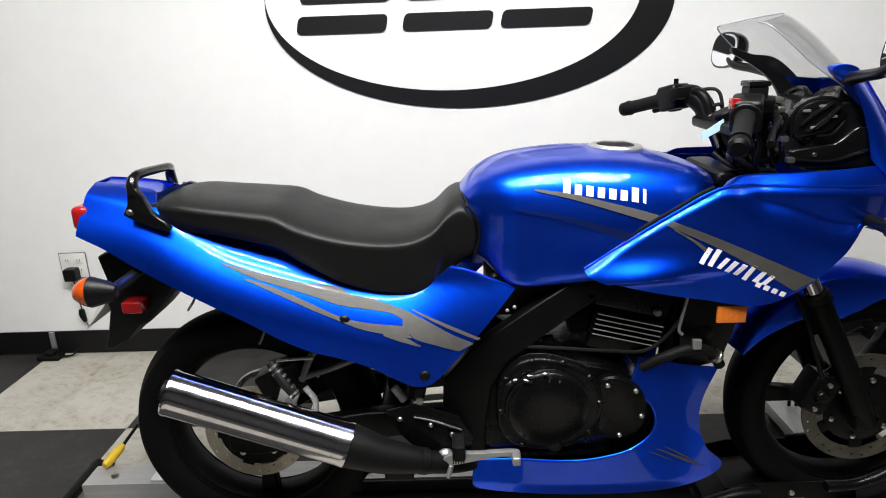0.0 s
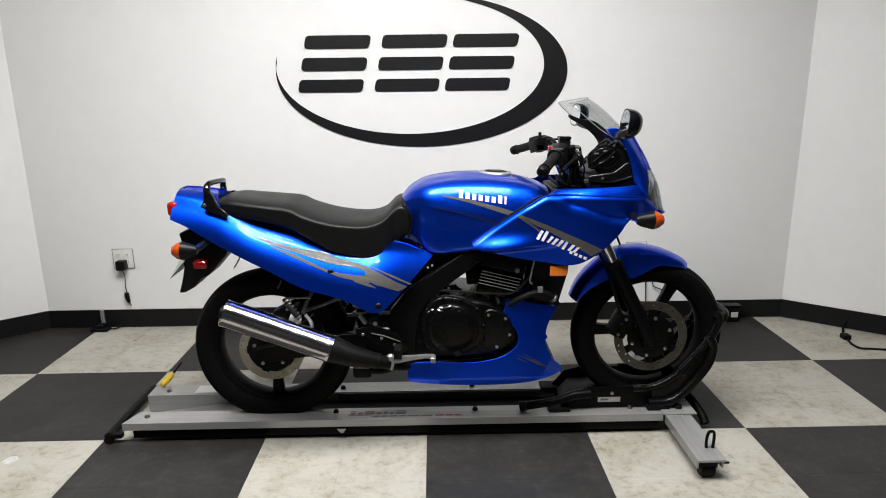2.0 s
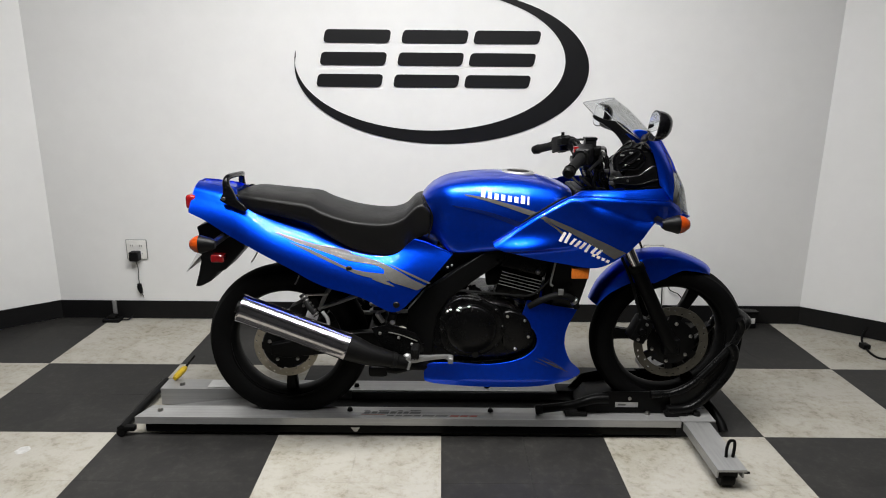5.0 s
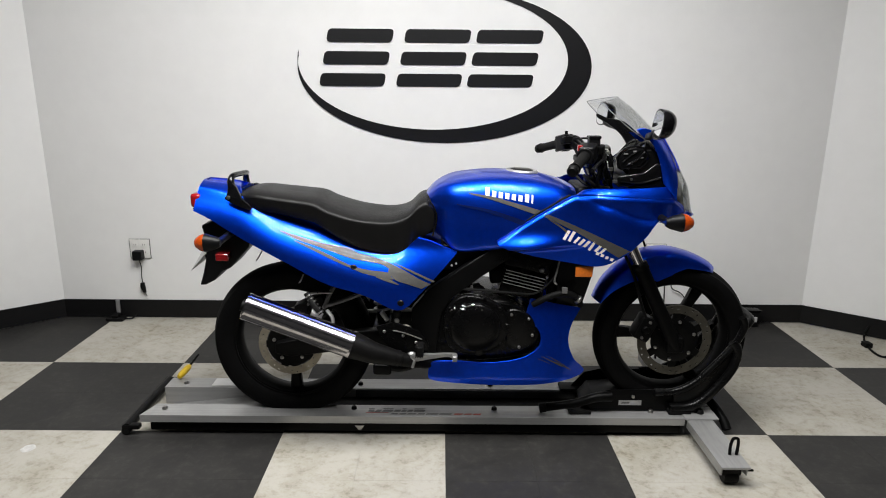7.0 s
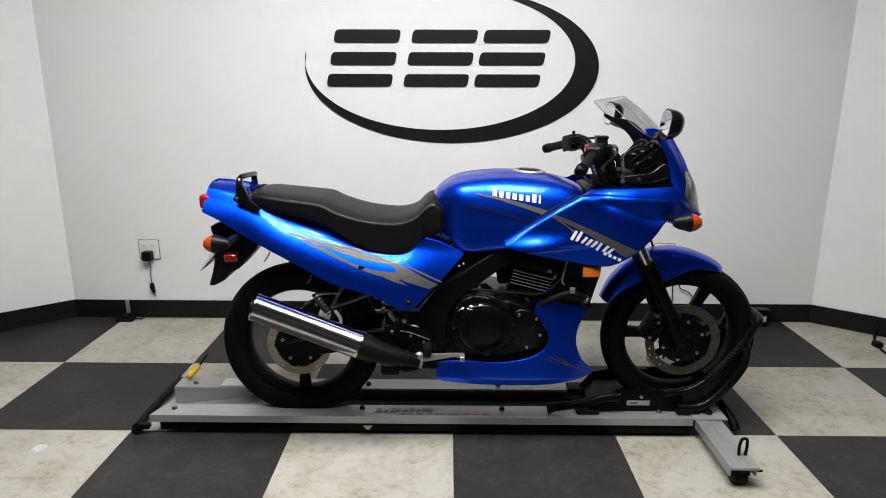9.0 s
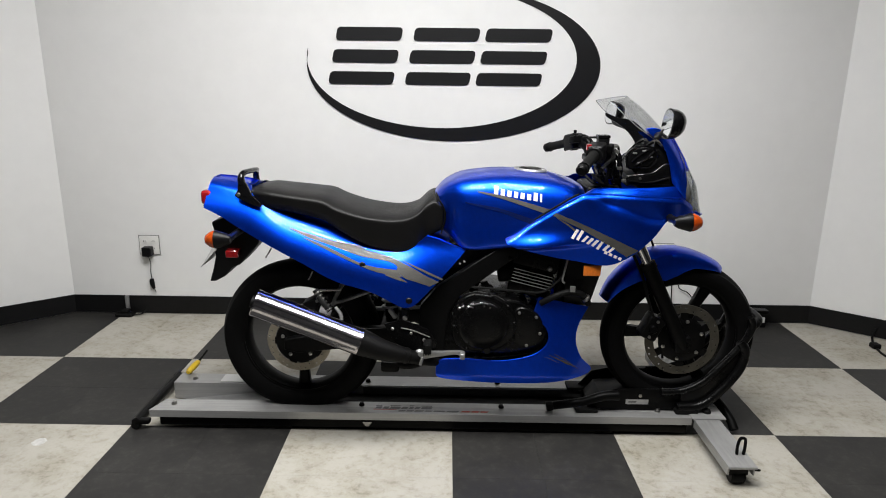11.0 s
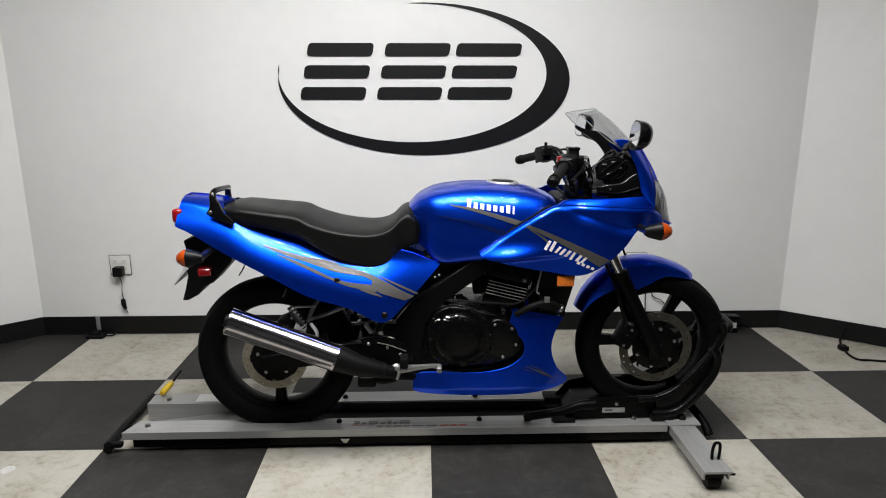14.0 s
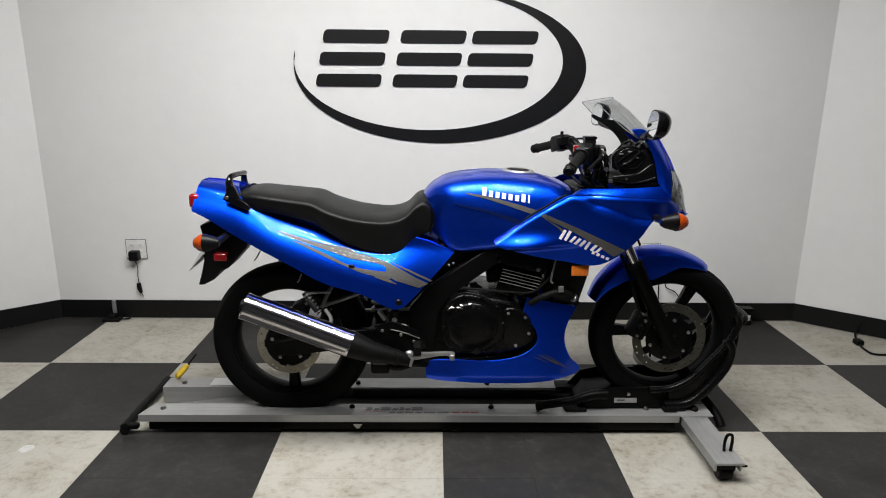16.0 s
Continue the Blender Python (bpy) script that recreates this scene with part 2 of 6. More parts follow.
def clear_screen(name, tint, gloss):
    m = bpy.data.materials.new(name)
    m.use_nodes = True
    nt = m.node_tree
    nt.nodes.remove(nt.nodes["Principled BSDF"])
    out = nt.nodes["Material Output"]
    tr = nt.nodes.new("ShaderNodeBsdfTransparent")
    tr.inputs["Color"].default_value = (*tint, 1)
    gl = nt.nodes.new("ShaderNodeBsdfGlossy")
    gl.inputs["Roughness"].default_value = 0.05
    lw = nt.nodes.new("ShaderNodeLayerWeight")
    lw.inputs["Blend"].default_value = 0.35
    fr = nt.nodes.new("ShaderNodeMath")
    fr.operation = "MULTIPLY_ADD"
    fr.inputs[1].default_value, fr.inputs[2].default_value = gloss, 0.025
    nt.links.new(lw.outputs["Facing"], fr.inputs[0])
    mx = nt.nodes.new("ShaderNodeMixShader")
    nt.links.new(fr.outputs[0], mx.inputs[0])
    nt.links.new(tr.outputs[0], mx.inputs[1])
    nt.links.new(gl.outputs[0], mx.inputs[2])
    nt.links.new(mx.outputs[0], out.inputs["Surface"])
    return m


SCREEN = clear_screen("clear_acrylic", (0.90, 0.905, 0.905), 0.16)
LENS = clear_screen("headlight_acrylic", (0.70, 0.71, 0.71), 0.2)


# ---------------------------------------------------------------- mesh helpers
def shade(me, smooth=True, angle=35.0):
    if smooth:
        me.shade_smooth()
        me.set_sharp_from_angle(angle=radians(angle))


def put(name, bm, material, parent=None, label="", smooth=True, angle=35.0):
    """Link a bmesh as one mesh object, under a parent where one is given."""
    bmesh.ops.recalc_face_normals(bm, faces=bm.faces)
    me = bpy.data.meshes.new(name)
    bm.to_mesh(me)
    bm.free()
    me.materials.append(material)
    shade(me, smooth, angle)
    ob = new(name, me)
    if parent is not None:
        ob.parent = parent
        ob.matrix_parent_inverse = Matrix.Translation(-WORLD_AT[parent.name]) if parent.name in WORLD_AT else Matrix()
    if label:
        tagged(ob, label)
    return ob


WORLD_AT = {}


def thing(name, at, label, category, group="", kind=""):
    """An Empty at the base of a thing; its parts are given in world places."""
    ob = new(name)
    ob.empty_display_size = 0.05
    ob.location = at
    WORLD_AT[ob.name] = Vector(at)
    return tagged(ob, label, category, group, kind)


def bevelled(bm, width, segments=2, angle=30.0):
    edges = [e for e in bm.edges if len(e.link_faces) == 2 and e.calc_face_angle(0) > radians(angle)]
    if width > 0 and edges:
        bmesh.ops.bevel(bm, geom=edges, offset=width, segments=segments, profile=0.6, affect="EDGES", clamp_overlap=True)
    return bm


def box(lo, hi, bevel=0.0, segments=2, bm=None, m=None):
    b = bmesh.new()
    bmesh.ops.create_cube(b, size=1)
    lo, hi = Vector(lo), Vector(hi)
    for v in b.verts:
        v.co = Vector([(lo[i] + hi[i]) / 2 + v.co[i] * (hi[i] - lo[i]) for i in range(3)])
    bevelled(b, bevel, segments)
    if m is not None:
        b.transform(m)
    return join(bm, b)


def join(bm, b):
    if bm is None:
        return b
    me = bpy.data.meshes.new("join")
    b.to_mesh(me)
    bm.from_mesh(me)
    b.free()
    bpy.data.meshes.remove(me)
    return bm


def curve(points, n, closed=False):
    """n + 1 places along a smooth curve through the points, evenly by index."""
    pts = [np.array(p, float) for p in points]
    k = len(pts)
    res = []
    span = k if closed else k - 1
    for i in range(n if closed else n + 1):
        f = i / n * span
        j = min(int(f), span - 1)
        t = f - j
        def at(q):
            if closed:
                return pts[q % k]
            if q < 0:
                return 2 * pts[0] - pts[1]
            if q >= k:
                return 2 * pts[-1] - pts[-2]
            return pts[q]
        p0, p1, p2, p3 = at(j - 1), at(j), at(j + 1), at(j + 2)
        res.append(0.5 * (2 * p1 + (p2 - p0) * t + (2 * p0 - 5 * p1 + 4 * p2 - p3) * t * t + (3 * p1 - p0 - 3 * p2 + p3) * t ** 3))
    return res


def level(table, x):
    """Piecewise value at x, eased between the rows of (x, value)."""
    xs = [r[0] for r in table]
    if x <= xs[0]:
        return table[0][1]
    for (x0, v0), (x1, v1) in zip(table, table[1:]):
        if x <= x1:
            return v0 + (v1 - v0) * (x - x0) / (x1 - x0)
    return table[-1][1]


def eased(table, n=240):
    """A smooth curve through rows of (x, value), as a function of x."""
    dense = curve(table, n)
    xs, vs = [float(q[0]) for q in dense], [float(q[1]) for q in dense]
    return lambda x: float(np.interp(x, xs, vs))


def tube(points, radius, n=24, sides=12, closed=False, bm=None, smooth_path=True):
    """A round bar along a smooth path; radius is a number or one for each point."""
    b = bmesh.new()
    path = [Vector(p) for p in (curve(points, n, closed) if smooth_path else points)]
    if hasattr(radius, "__len__"):
        rad = [float(r[0]) for r in curve([(r,) for r in radius], len(path) - 1)]
    else:
        rad = [radius] * len(path)
    rings, up = [], None
    for i, p in enumerate(path):
        if closed:
            d = path[(i + 1) % len(path)] - path[i - 1]
        else:
            d = path[min(i + 1, len(path) - 1)] - path[max(i - 1, 0)]
        d.normalize()
        if up is None:
            up = d.orthogonal().normalized()
        side = d.cross(up)
        if side.length < 1e-6:
            side = d.orthogonal()
        side.normalize()
        up = side.cross(d).normalized()
        rings.append([b.verts.new(p + rad[i] * (math.cos(a) * side + math.sin(a) * up)) for a in (2 * math.pi * k / sides for k in range(sides))])
    pairs = list(zip(rings, rings[1:])) + ([(rings[-1], rings[0])] if closed else [])
    for r0, r1 in pairs:
        for k in range(sides):
            b.faces.new((r0[k], r0[(k + 1) % sides], r1[(k + 1) % sides], r1[k]))
    if not closed:
        b.faces.new(rings[0][::-1])
        b.faces.new(rings[-1])
    return join(bm, b)


def turned(profile, m, steps=32, bm=None, closed=False, cap=False):
    """A profile of (radius, height along the axis) turned round the local z axis, then placed by m."""
    b = bmesh.new()
    rings = []
    for r, h in profile:
        if r < 1e-5:
            rings.append([b.verts.new((0, 0, h))])
        else:
            rings.append([b.verts.new((r * math.cos(a), r * math.sin(a), h)) for a in (2 * math.pi * k / steps for k in range(steps))])
    pairs = list(zip(rings, rings[1:])) + ([(rings[-1], rings[0])] if closed else [])
    for r0, r1 in pairs:
        for k in range(steps):
            q = (k + 1) % steps
            if len(r0) == 1 and len(r1) > 1:
                b.faces.new((r0[0], r1[q], r1[k]))
            elif len(r1) == 1 and len(r0) > 1:
                b.faces.new((r0[k], r0[q], r1[0]))
            elif len(r0) > 1:
                b.faces.new((r0[k], r0[q], r1[q], r1[k]))
    if cap:
        for ring in (rings[0], rings[-1]):
            if len(ring) > 2:
                b.faces.new(ring)
    b.transform(m)
    return join(bm, b)


def rod(a, b_, radius, sides=16, bm=None, bevel=0.0):
    """A round rod between two places, with slightly rounded ends."""
    a, b_ = Vector(a), Vector(b_)
    d = b_ - a
    m = Matrix.Translation(a) @ d.to_track_quat("Z", "Y").to_matrix().to_4x4()
    h, e = d.length, bevel or min(radius, d.length) * 0.15
    return turned([(0, 0), (radius - e, 0), (radius, e), (radius, h - e), (radius - e, h), (0, h)], m, sides, bm)


def grid_faces(b, rows, wrap=False):
    for r0, r1 in zip(rows, rows[1:]):
        k = len(r0)
        for i in range(k if wrap else k - 1):
            j = (i + 1) % k
            b.faces.new((r0[i], r0[j], r1[j], r1[i]))


def slab(outline, y0, y1, bevel=0.0, segments=2, bm=None, smooth_n=0):
    """A plate cut to an outline of (x, z), from y0 to y1."""
    pts = curve(outline, smooth_n, True) if smooth_n else outline
    b = bmesh.new()
    f = b.faces.new([b.verts.new((p[0], y0, p[1])) for p in pts])
    bmesh.ops.recalc_face_normals(b, faces=b.faces)
    res = bmesh.ops.extrude_face_region(b, geom=[f])
    for v in res["geom"]:
        if isinstance(v, bmesh.types.BMVert):
            v.co.y = y1
    bmesh.ops.recalc_face_normals(b, faces=b.faces)
    bevelled(b, bevel, segments)
    return join(bm, b)


def rounded(outline, r, n=5):
    """An outline with its corners rounded off by r."""
    out, k = [], len(outline)
    for i in range(k):
        p, a, b_ = (Vector(outline[j % k]) for j in (i, i - 1, i + 1))
        a, b_ = p + (a - p).normalized() * r, p + (b_ - p).normalized() * r
        out += [tuple(a * (1 - t) ** 2 + p * 2 * t * (1 - t) + b_ * t * t) for t in (j / n for j in range(n + 1))]
    return out


AXIS_Y = Matrix.Rotation(radians(90), 4, "X")     # turns local z to -y


# ---------------------------------------------------------------- the room
LEFT_CORNER, RIGHT_CORNER = (-2.105, 1.215), (1.985, 1.205)
PLAN = [(-3.05, 0.425), LEFT_CORNER, RIGHT_CORNER, (3.05, 0.385), (3.05, -3.35), (-3.05, -3.35)]
WALL_NAMES = ["wall_north_west", "wall_north", "wall_north_east", "wall_east", "wall_south", "wall_west"]


def wall_piece(name, a, b_, z0, z1, inner, outer, material, label, category):
    """A straight upright slab along a plan line, from inner to outer metres behind it."""
    a, b_ = Vector((*a, 0)), Vector((*b_, 0))
    d = (b_ - a).normalized()
    out = Vector((-d.y, d.x, 0))
    bm = bmesh.new()
    base = [a + out * inner, b_ + out * inner, b_ + out * outer + d * outer * 0.5, a + out * outer - d * outer * 0.5]
    low = [bm.verts.new(p + Vector((0, 0, z0))) for p in base]
    high = [bm.verts.new(p + Vector((0, 0, z1))) for p in base]
    bm.faces.new(low)
    bm.faces.new(high)
    for i in range(4):
        j = (i + 1) % 4
        bm.faces.new((low[i], low[j], high[j], high[i]))
    return tagged(put(name, bm, material, smooth=False), label, category, kind="structure")


for i, wall_name in enumerate(WALL_NAMES):
    p, q = PLAN[i], PLAN[(i + 1) % len(PLAN)]
    # the other three walls are unseen, made dark so that the paint reflects little
    bay = i < 3
    wall_piece(wall_name, p, q, -0.02, CEILING, 0.0, 0.12, WALL if bay else UNSEEN_WALL, "smooth white painted showroom wall" if bay else "unseen wall added around the bay, dark to keep reflections dark", "wall")
    wall_piece("baseboard", p, q, 0.004, 0.104, -0.007, -0.0005, COVE, "black vinyl cove base along the white wall", "baseboard")

tagged(put("ceiling", box((-3.2, -3.5, CEILING), (3.2, 1.4, CEILING + 0.12)), CEIL, smooth=False),
       "plain grey ceiling over the showroom bay", "ceiling", kind="structure")
floor = tagged(put("floor", box((-3.2, -3.5, -0.1), (3.2, 1.4, -0.006)), SUBFLOOR, smooth=False),
               "black and white checkerboard vinyl tile floor", "floor", kind="structure")
# unseen dark slab, added to dim the bounce and reflections from the floor
tagged(put("unseen_floor", box((-3.2, -3.5, -0.0055), (3.2, -1.2204, 0.0)), SUBFLOOR, smooth=False), "unseen dark floor added outside the tiled bay to dim reflections", "floor", kind="structure")


def strip_light(y, x0, x1, power):
    """A ceiling fitting with two bare fluorescent tubes."""
    ob = thing("ceiling_light", ((x0 + x1) / 2, y, CEILING), "white twin-tube fluorescent strip light on the ceiling", "ceiling light", "fluorescent strip lights")
    put("housing", box((x0, y - 0.115, CEILING - 0.05), (x1, y + 0.115, CEILING - 0.001), 0.008), WHITE_PLASTIC, ob)
    for s in (-0.085, 0.085):
        put("tube", rod((x0 + 0.03, y + s, CEILING - 0.075), (x1 - 0.03, y + s, CEILING - 0.075), 0.016, 12), TUBE_GLOW, ob)
    for s in (-0.085, 0.085):
        lamp = bpy.data.lights.new("tube_light", "AREA")
        lamp.shape, lamp.size, lamp.size_y = "RECTANGLE", x1 - x0 - 0.06, 0.016
        lamp.energy, lamp.color = TUBE_POWER * power / 2, (0.995, 0.99, 0.98)
        lo = new("tube_light", lamp)
        lo.location = ((x0 + x1) / 2, y + s, CEILING - 0.1)
    return ob


for light_y, power in ((-1.16, 0.69), (-0.82, 0.67), (-0.48, 0.66)):
    strip_light(light_y, -1.42, 1.02, power)


# ---------------------------------------------------------------- wall emblem: crescent ring and plain slanted bars
def wall_emblem():
    wy = 1.2085
    ob = thing("wall_emblem", (0, wy, 1.0), "large black oval swoosh with slanted bars on the white wall", "wall logo")
    b = bmesh.new()
    n = 96
    rows = []
    for i in range(n + 1):
        a = radians(172) + radians(280) * i / n
        outer = (-0.009 + 0.744 * math.cos(a), 1.356 + 0.377 * math.sin(a))
        # the inner ellipse is shifted towards the upper left, so that the ring swells at the lower right
        inner = (-0.069 + 0.683 * math.cos(a), 1.388 + 0.342 * math.sin(a))
        rows.append([b.verts.new((outer[0], wy, outer[1])), b.verts.new((inner[0], wy, inner[1])),
                     b.verts.new((inner[0], wy - 0.004, inner[1])), b.verts.new((outer[0], wy - 0.004, outer[1]))])
    grid_faces(b, rows, True)
    b.faces.new(rows[0])
    b.faces.new(rows[-1])
    put("oval_swoosh", b, LOGO_BLACK, ob)
    slant = 0.20
    for x0, x1 in ((-0.648, -0.318), (-0.258, 0.070), (0.102, 0.432)):
        for z0, z1 in ((1.262, 1.325), (1.368, 1.432), (1.476, 1.540)):
            s0, s1 = (z0 - 1.262) * slant, (z1 - 1.262) * slant
            put("bar", slab(rounded([(x0 + s0, z0), (x1 + s0, z0), (x1 + s1, z1), (x0 + s1, z1)], 0.022), wy, wy - 0.004, 0.0), LOGO_BLACK, ob)
    return ob


wall_emblem()

# ---------------------------------------------------------------- motorcycle dolly
def dolly():
    ob = thing("motorcycle_dolly", (-0.1, 0.11, 0.0), "low aluminium motorcycle dolly with casters and black wheel chock", "motorcycle dolly")
    top, lip = 0.083, 0.055
    x0, x1 = -1.130, 0.888
    for name, y_out, y_in in (("near_rail", -0.031, 0.058), ("far_rail", 0.282, 0.196)):
        d = 1 if y_in > y_out else -1
        b = bmesh.new()
        t = 0.005
        prof = [(y_out, lip), (y_out, top), (y_in, top), (y_in, 0.014), (y_in - d * t, 0.014), (y_in - d * t, top - t), (y_out + d * t, top - t), (y_out + d * t, lip)]
        cut = 0.030
        rows = []
        for x in (x0, x1):
            ring = []
            for y, z in prof:
                # the rear ends are cut at a slant towards the outside
                ring.append(b.verts.new((x + (cut * abs(y - y_out) / 0.09 if x == x0 and d > 0 else 0), y, z)))
            rows.append(ring)
        grid_faces(b, rows, True)
        b.faces.new(rows[0])
        b.faces.new(rows[1])
        bevelled(b, 0.0015, 1)
        put("side_rail", b, ALU, ob, "brushed aluminium rail")
    put("tray", box((-0.800, 0.0585, 0.040), (x1, 0.1955, 0.046), 0.001), ALU, ob)
    put("entry_ramp", slab([(x0 + 0.03, 0.006), (-0.800, 0.040), (-0.800, 0.045), (x0 + 0.03, 0.011)], 0.0585, 0.1955), ALU, ob, "sloping aluminium entry ramp")
    # black strip over the middle of the tray
    put("tray_strip", box((-0.47, 0.065, 0.0465), (0.52, 0.187, 0.049)), RUBBER, ob)
    put("rail_plate", box((-0.945, 0.206, 0.0832), (-0.800, 0.272, 0.0872), 0.0015), CLEAR_PLASTIC, ob, "pale plate screwed on the far rail")
    # dark grey strip along the inner face of the far rail
    put("dark_strip", box((-0.36, 0.188, 0.0465), (0.53, 0.1955, 0.080), 0.0015), DARK_STRIP, ob, "dark strip along the inner face of the far rail")
    # low dark under-frame behind the lip
    put("under_frame", box((x0 + 0.03, -0.018, 0.016), (x1 - 0.01, 0.016, 0.047), 0.004), STEEL_BLACK, ob)
    put("under_frame", box((x0 + 0.03, 0.228, 0.016), (x1 - 0.01, 0.262, 0.047), 0.004), STEEL_BLACK, ob)
    # loading end: black cross tube with end wheels
    put("cross_tube", tube([(-1.183, -0.030, 0.030), (-1.183, 0.12, 0.032), (-1.183, 0.372, 0.030)], 0.017, 10, 16), STEEL_BLACK, ob, "black cross tube")
    for y in (-0.022, 0.362):
        put("caster", rod((-1.188, y - 0.012, 0.0165), (-1.188, y + 0.012, 0.0165), 0.0163, 20), RUBBER, ob)
        put("caster_fork", box((-1.200, y - 0.013, 0.024), (-1.135, y + 0.013, 0.042), 0.005), STEEL_BLACK, ob)
    # outriggers at the chock end
    for s, y0, y1 in ((-1, -0.345, -0.030), (1, 0.270, 0.585)):
        put("outrigger", box((0.893, y0, 0.074), (0.988, y1, 0.083), 0.002), ALU_ARM, ob, "brushed aluminium outrigger arm")
        put("outrigger_web", box((0.896, y0 + 0.012, 0.046), (0.902, y1, 0.074), 0.001), ALU_ARM, ob)
        put("outrigger_web", box((0.979, y0 + 0.012, 0.046), (0.985, y1, 0.074), 0.001), ALU_ARM, ob)
        ye = y0 + 0.045 if s < 0 else y1 - 0.045
        put("caster", rod((0.918, ye, 0.027), (0.966, ye, 0.027), 0.0265, 22), RUBBER, ob)
        put("caster_fork", box((0.908, ye - 0.020, 0.034), (0.974, ye + 0.020, 0.073), 0.008), STEEL_BLACK, ob)
        loop_y = -0.270 if s < 0 else 0.51
        put("tie_down_loop", tube([(0.950, loop_y, 0.085), (0.949, loop_y, 0.115), (0.954, loop_y, 0.140), (0.963, loop_y, 0.145), (0.972, loop_y, 0.140),
                                   (0.974, loop_y, 0.115), (0.972, loop_y, 0.085)], 0.0052, 28, 10), STEEL_BLACK, ob, "black steel tie-down loop")
        put("lock_pin", rod((0.985, y0 + 0.012, 0.066), (1.002, y0 + 0.012, 0.066), 0.004, 10), STEEL_BLACK, ob)
    put("corner_plate", box((0.885, -0.042, 0.0835), (1.010, 0.052, 0.0885), 0.002), ALU, ob, "brushed aluminium corner plate")
    put("corner_plate", box((0.885, 0.200, 0.0835), (1.010, 0.284, 0.0885), 0.002), ALU, ob)
    put("bolt", turned([(0, 0.014), (0.011, 0.013), (0.014, 0.008), (0.015, 0.0)], pose(0.955, 0.005, 0.0885), 14), RUBBER, ob)
    # bolts along both rails
    for x in (-1.055, -0.345, 0.185, 0.775):
        dark = x in (-0.345, 0.185)
        put("bolt", turned([(0, 0.012), (0.007, 0.011), (0.010, 0.006), (0.011, 0.0)], pose(x, 0.030 if dark else 0.018, top), 12), STEEL_BLACK if dark else BARE_STEEL, ob)
        put("bolt", turned([(0, 0.012), (0.007, 0.011), (0.010, 0.006), (0.011, 0.0)], pose(x, 0.232, top), 12), STEEL_BLACK if dark else BARE_STEEL, ob)
    put("latch", slab([(-0.335, 0.047), (-0.300, 0.047), (-0.312, 0.030), (-0.322, 0.030)], -0.034, -0.030, 0.001), BARE_STEEL, ob)
    # printed lettering on the near rail: plain strokes of its size and colour
    def ink(xa, xb, ya, yb, material, lean=0.006):
        b = bmesh.new()
        b.faces.new([b.verts.new(p) for p in ((xa, ya, top + 0.0006), (xb, ya, top + 0.0006), (xb + lean, yb, top + 0.0006), (xa + lean, yb, top + 0.0006))])
        put("print", b, material, ob)
    for i, (xa, xb) in enumerate(((-0.292, -0.270), (-0.264, -0.244), (-0.238, -0.200), (-0.194, -0.172), (-0.166, -0.150), (-0.144, -0.126), (-0.120, -0.080))):
        ink(xa, xb, 0.006, 0.022, DARK_INK)
        if i % 2 == 0:
            ink(xa, xb, 0.026, 0.033, DARK_INK)
    for xa, xb in ((-0.205, -0.180), (-0.174, -0.150), (-0.144, -0.112), (-0.106, -0.080), (-0.074, -0.030), (-0.024, 0.020)):
        ink(xa, xb, -0.014, -0.004, DARK_INK)
    for xa, xb in ((0.030, 0.062), (0.068, 0.096), (0.102, 0.130)):
        ink(xa, xb, -0.014, -0.004, RED_INK)
    ink(-0.300, -0.215, -0.002, 0.002, RED_INK)
    return ob


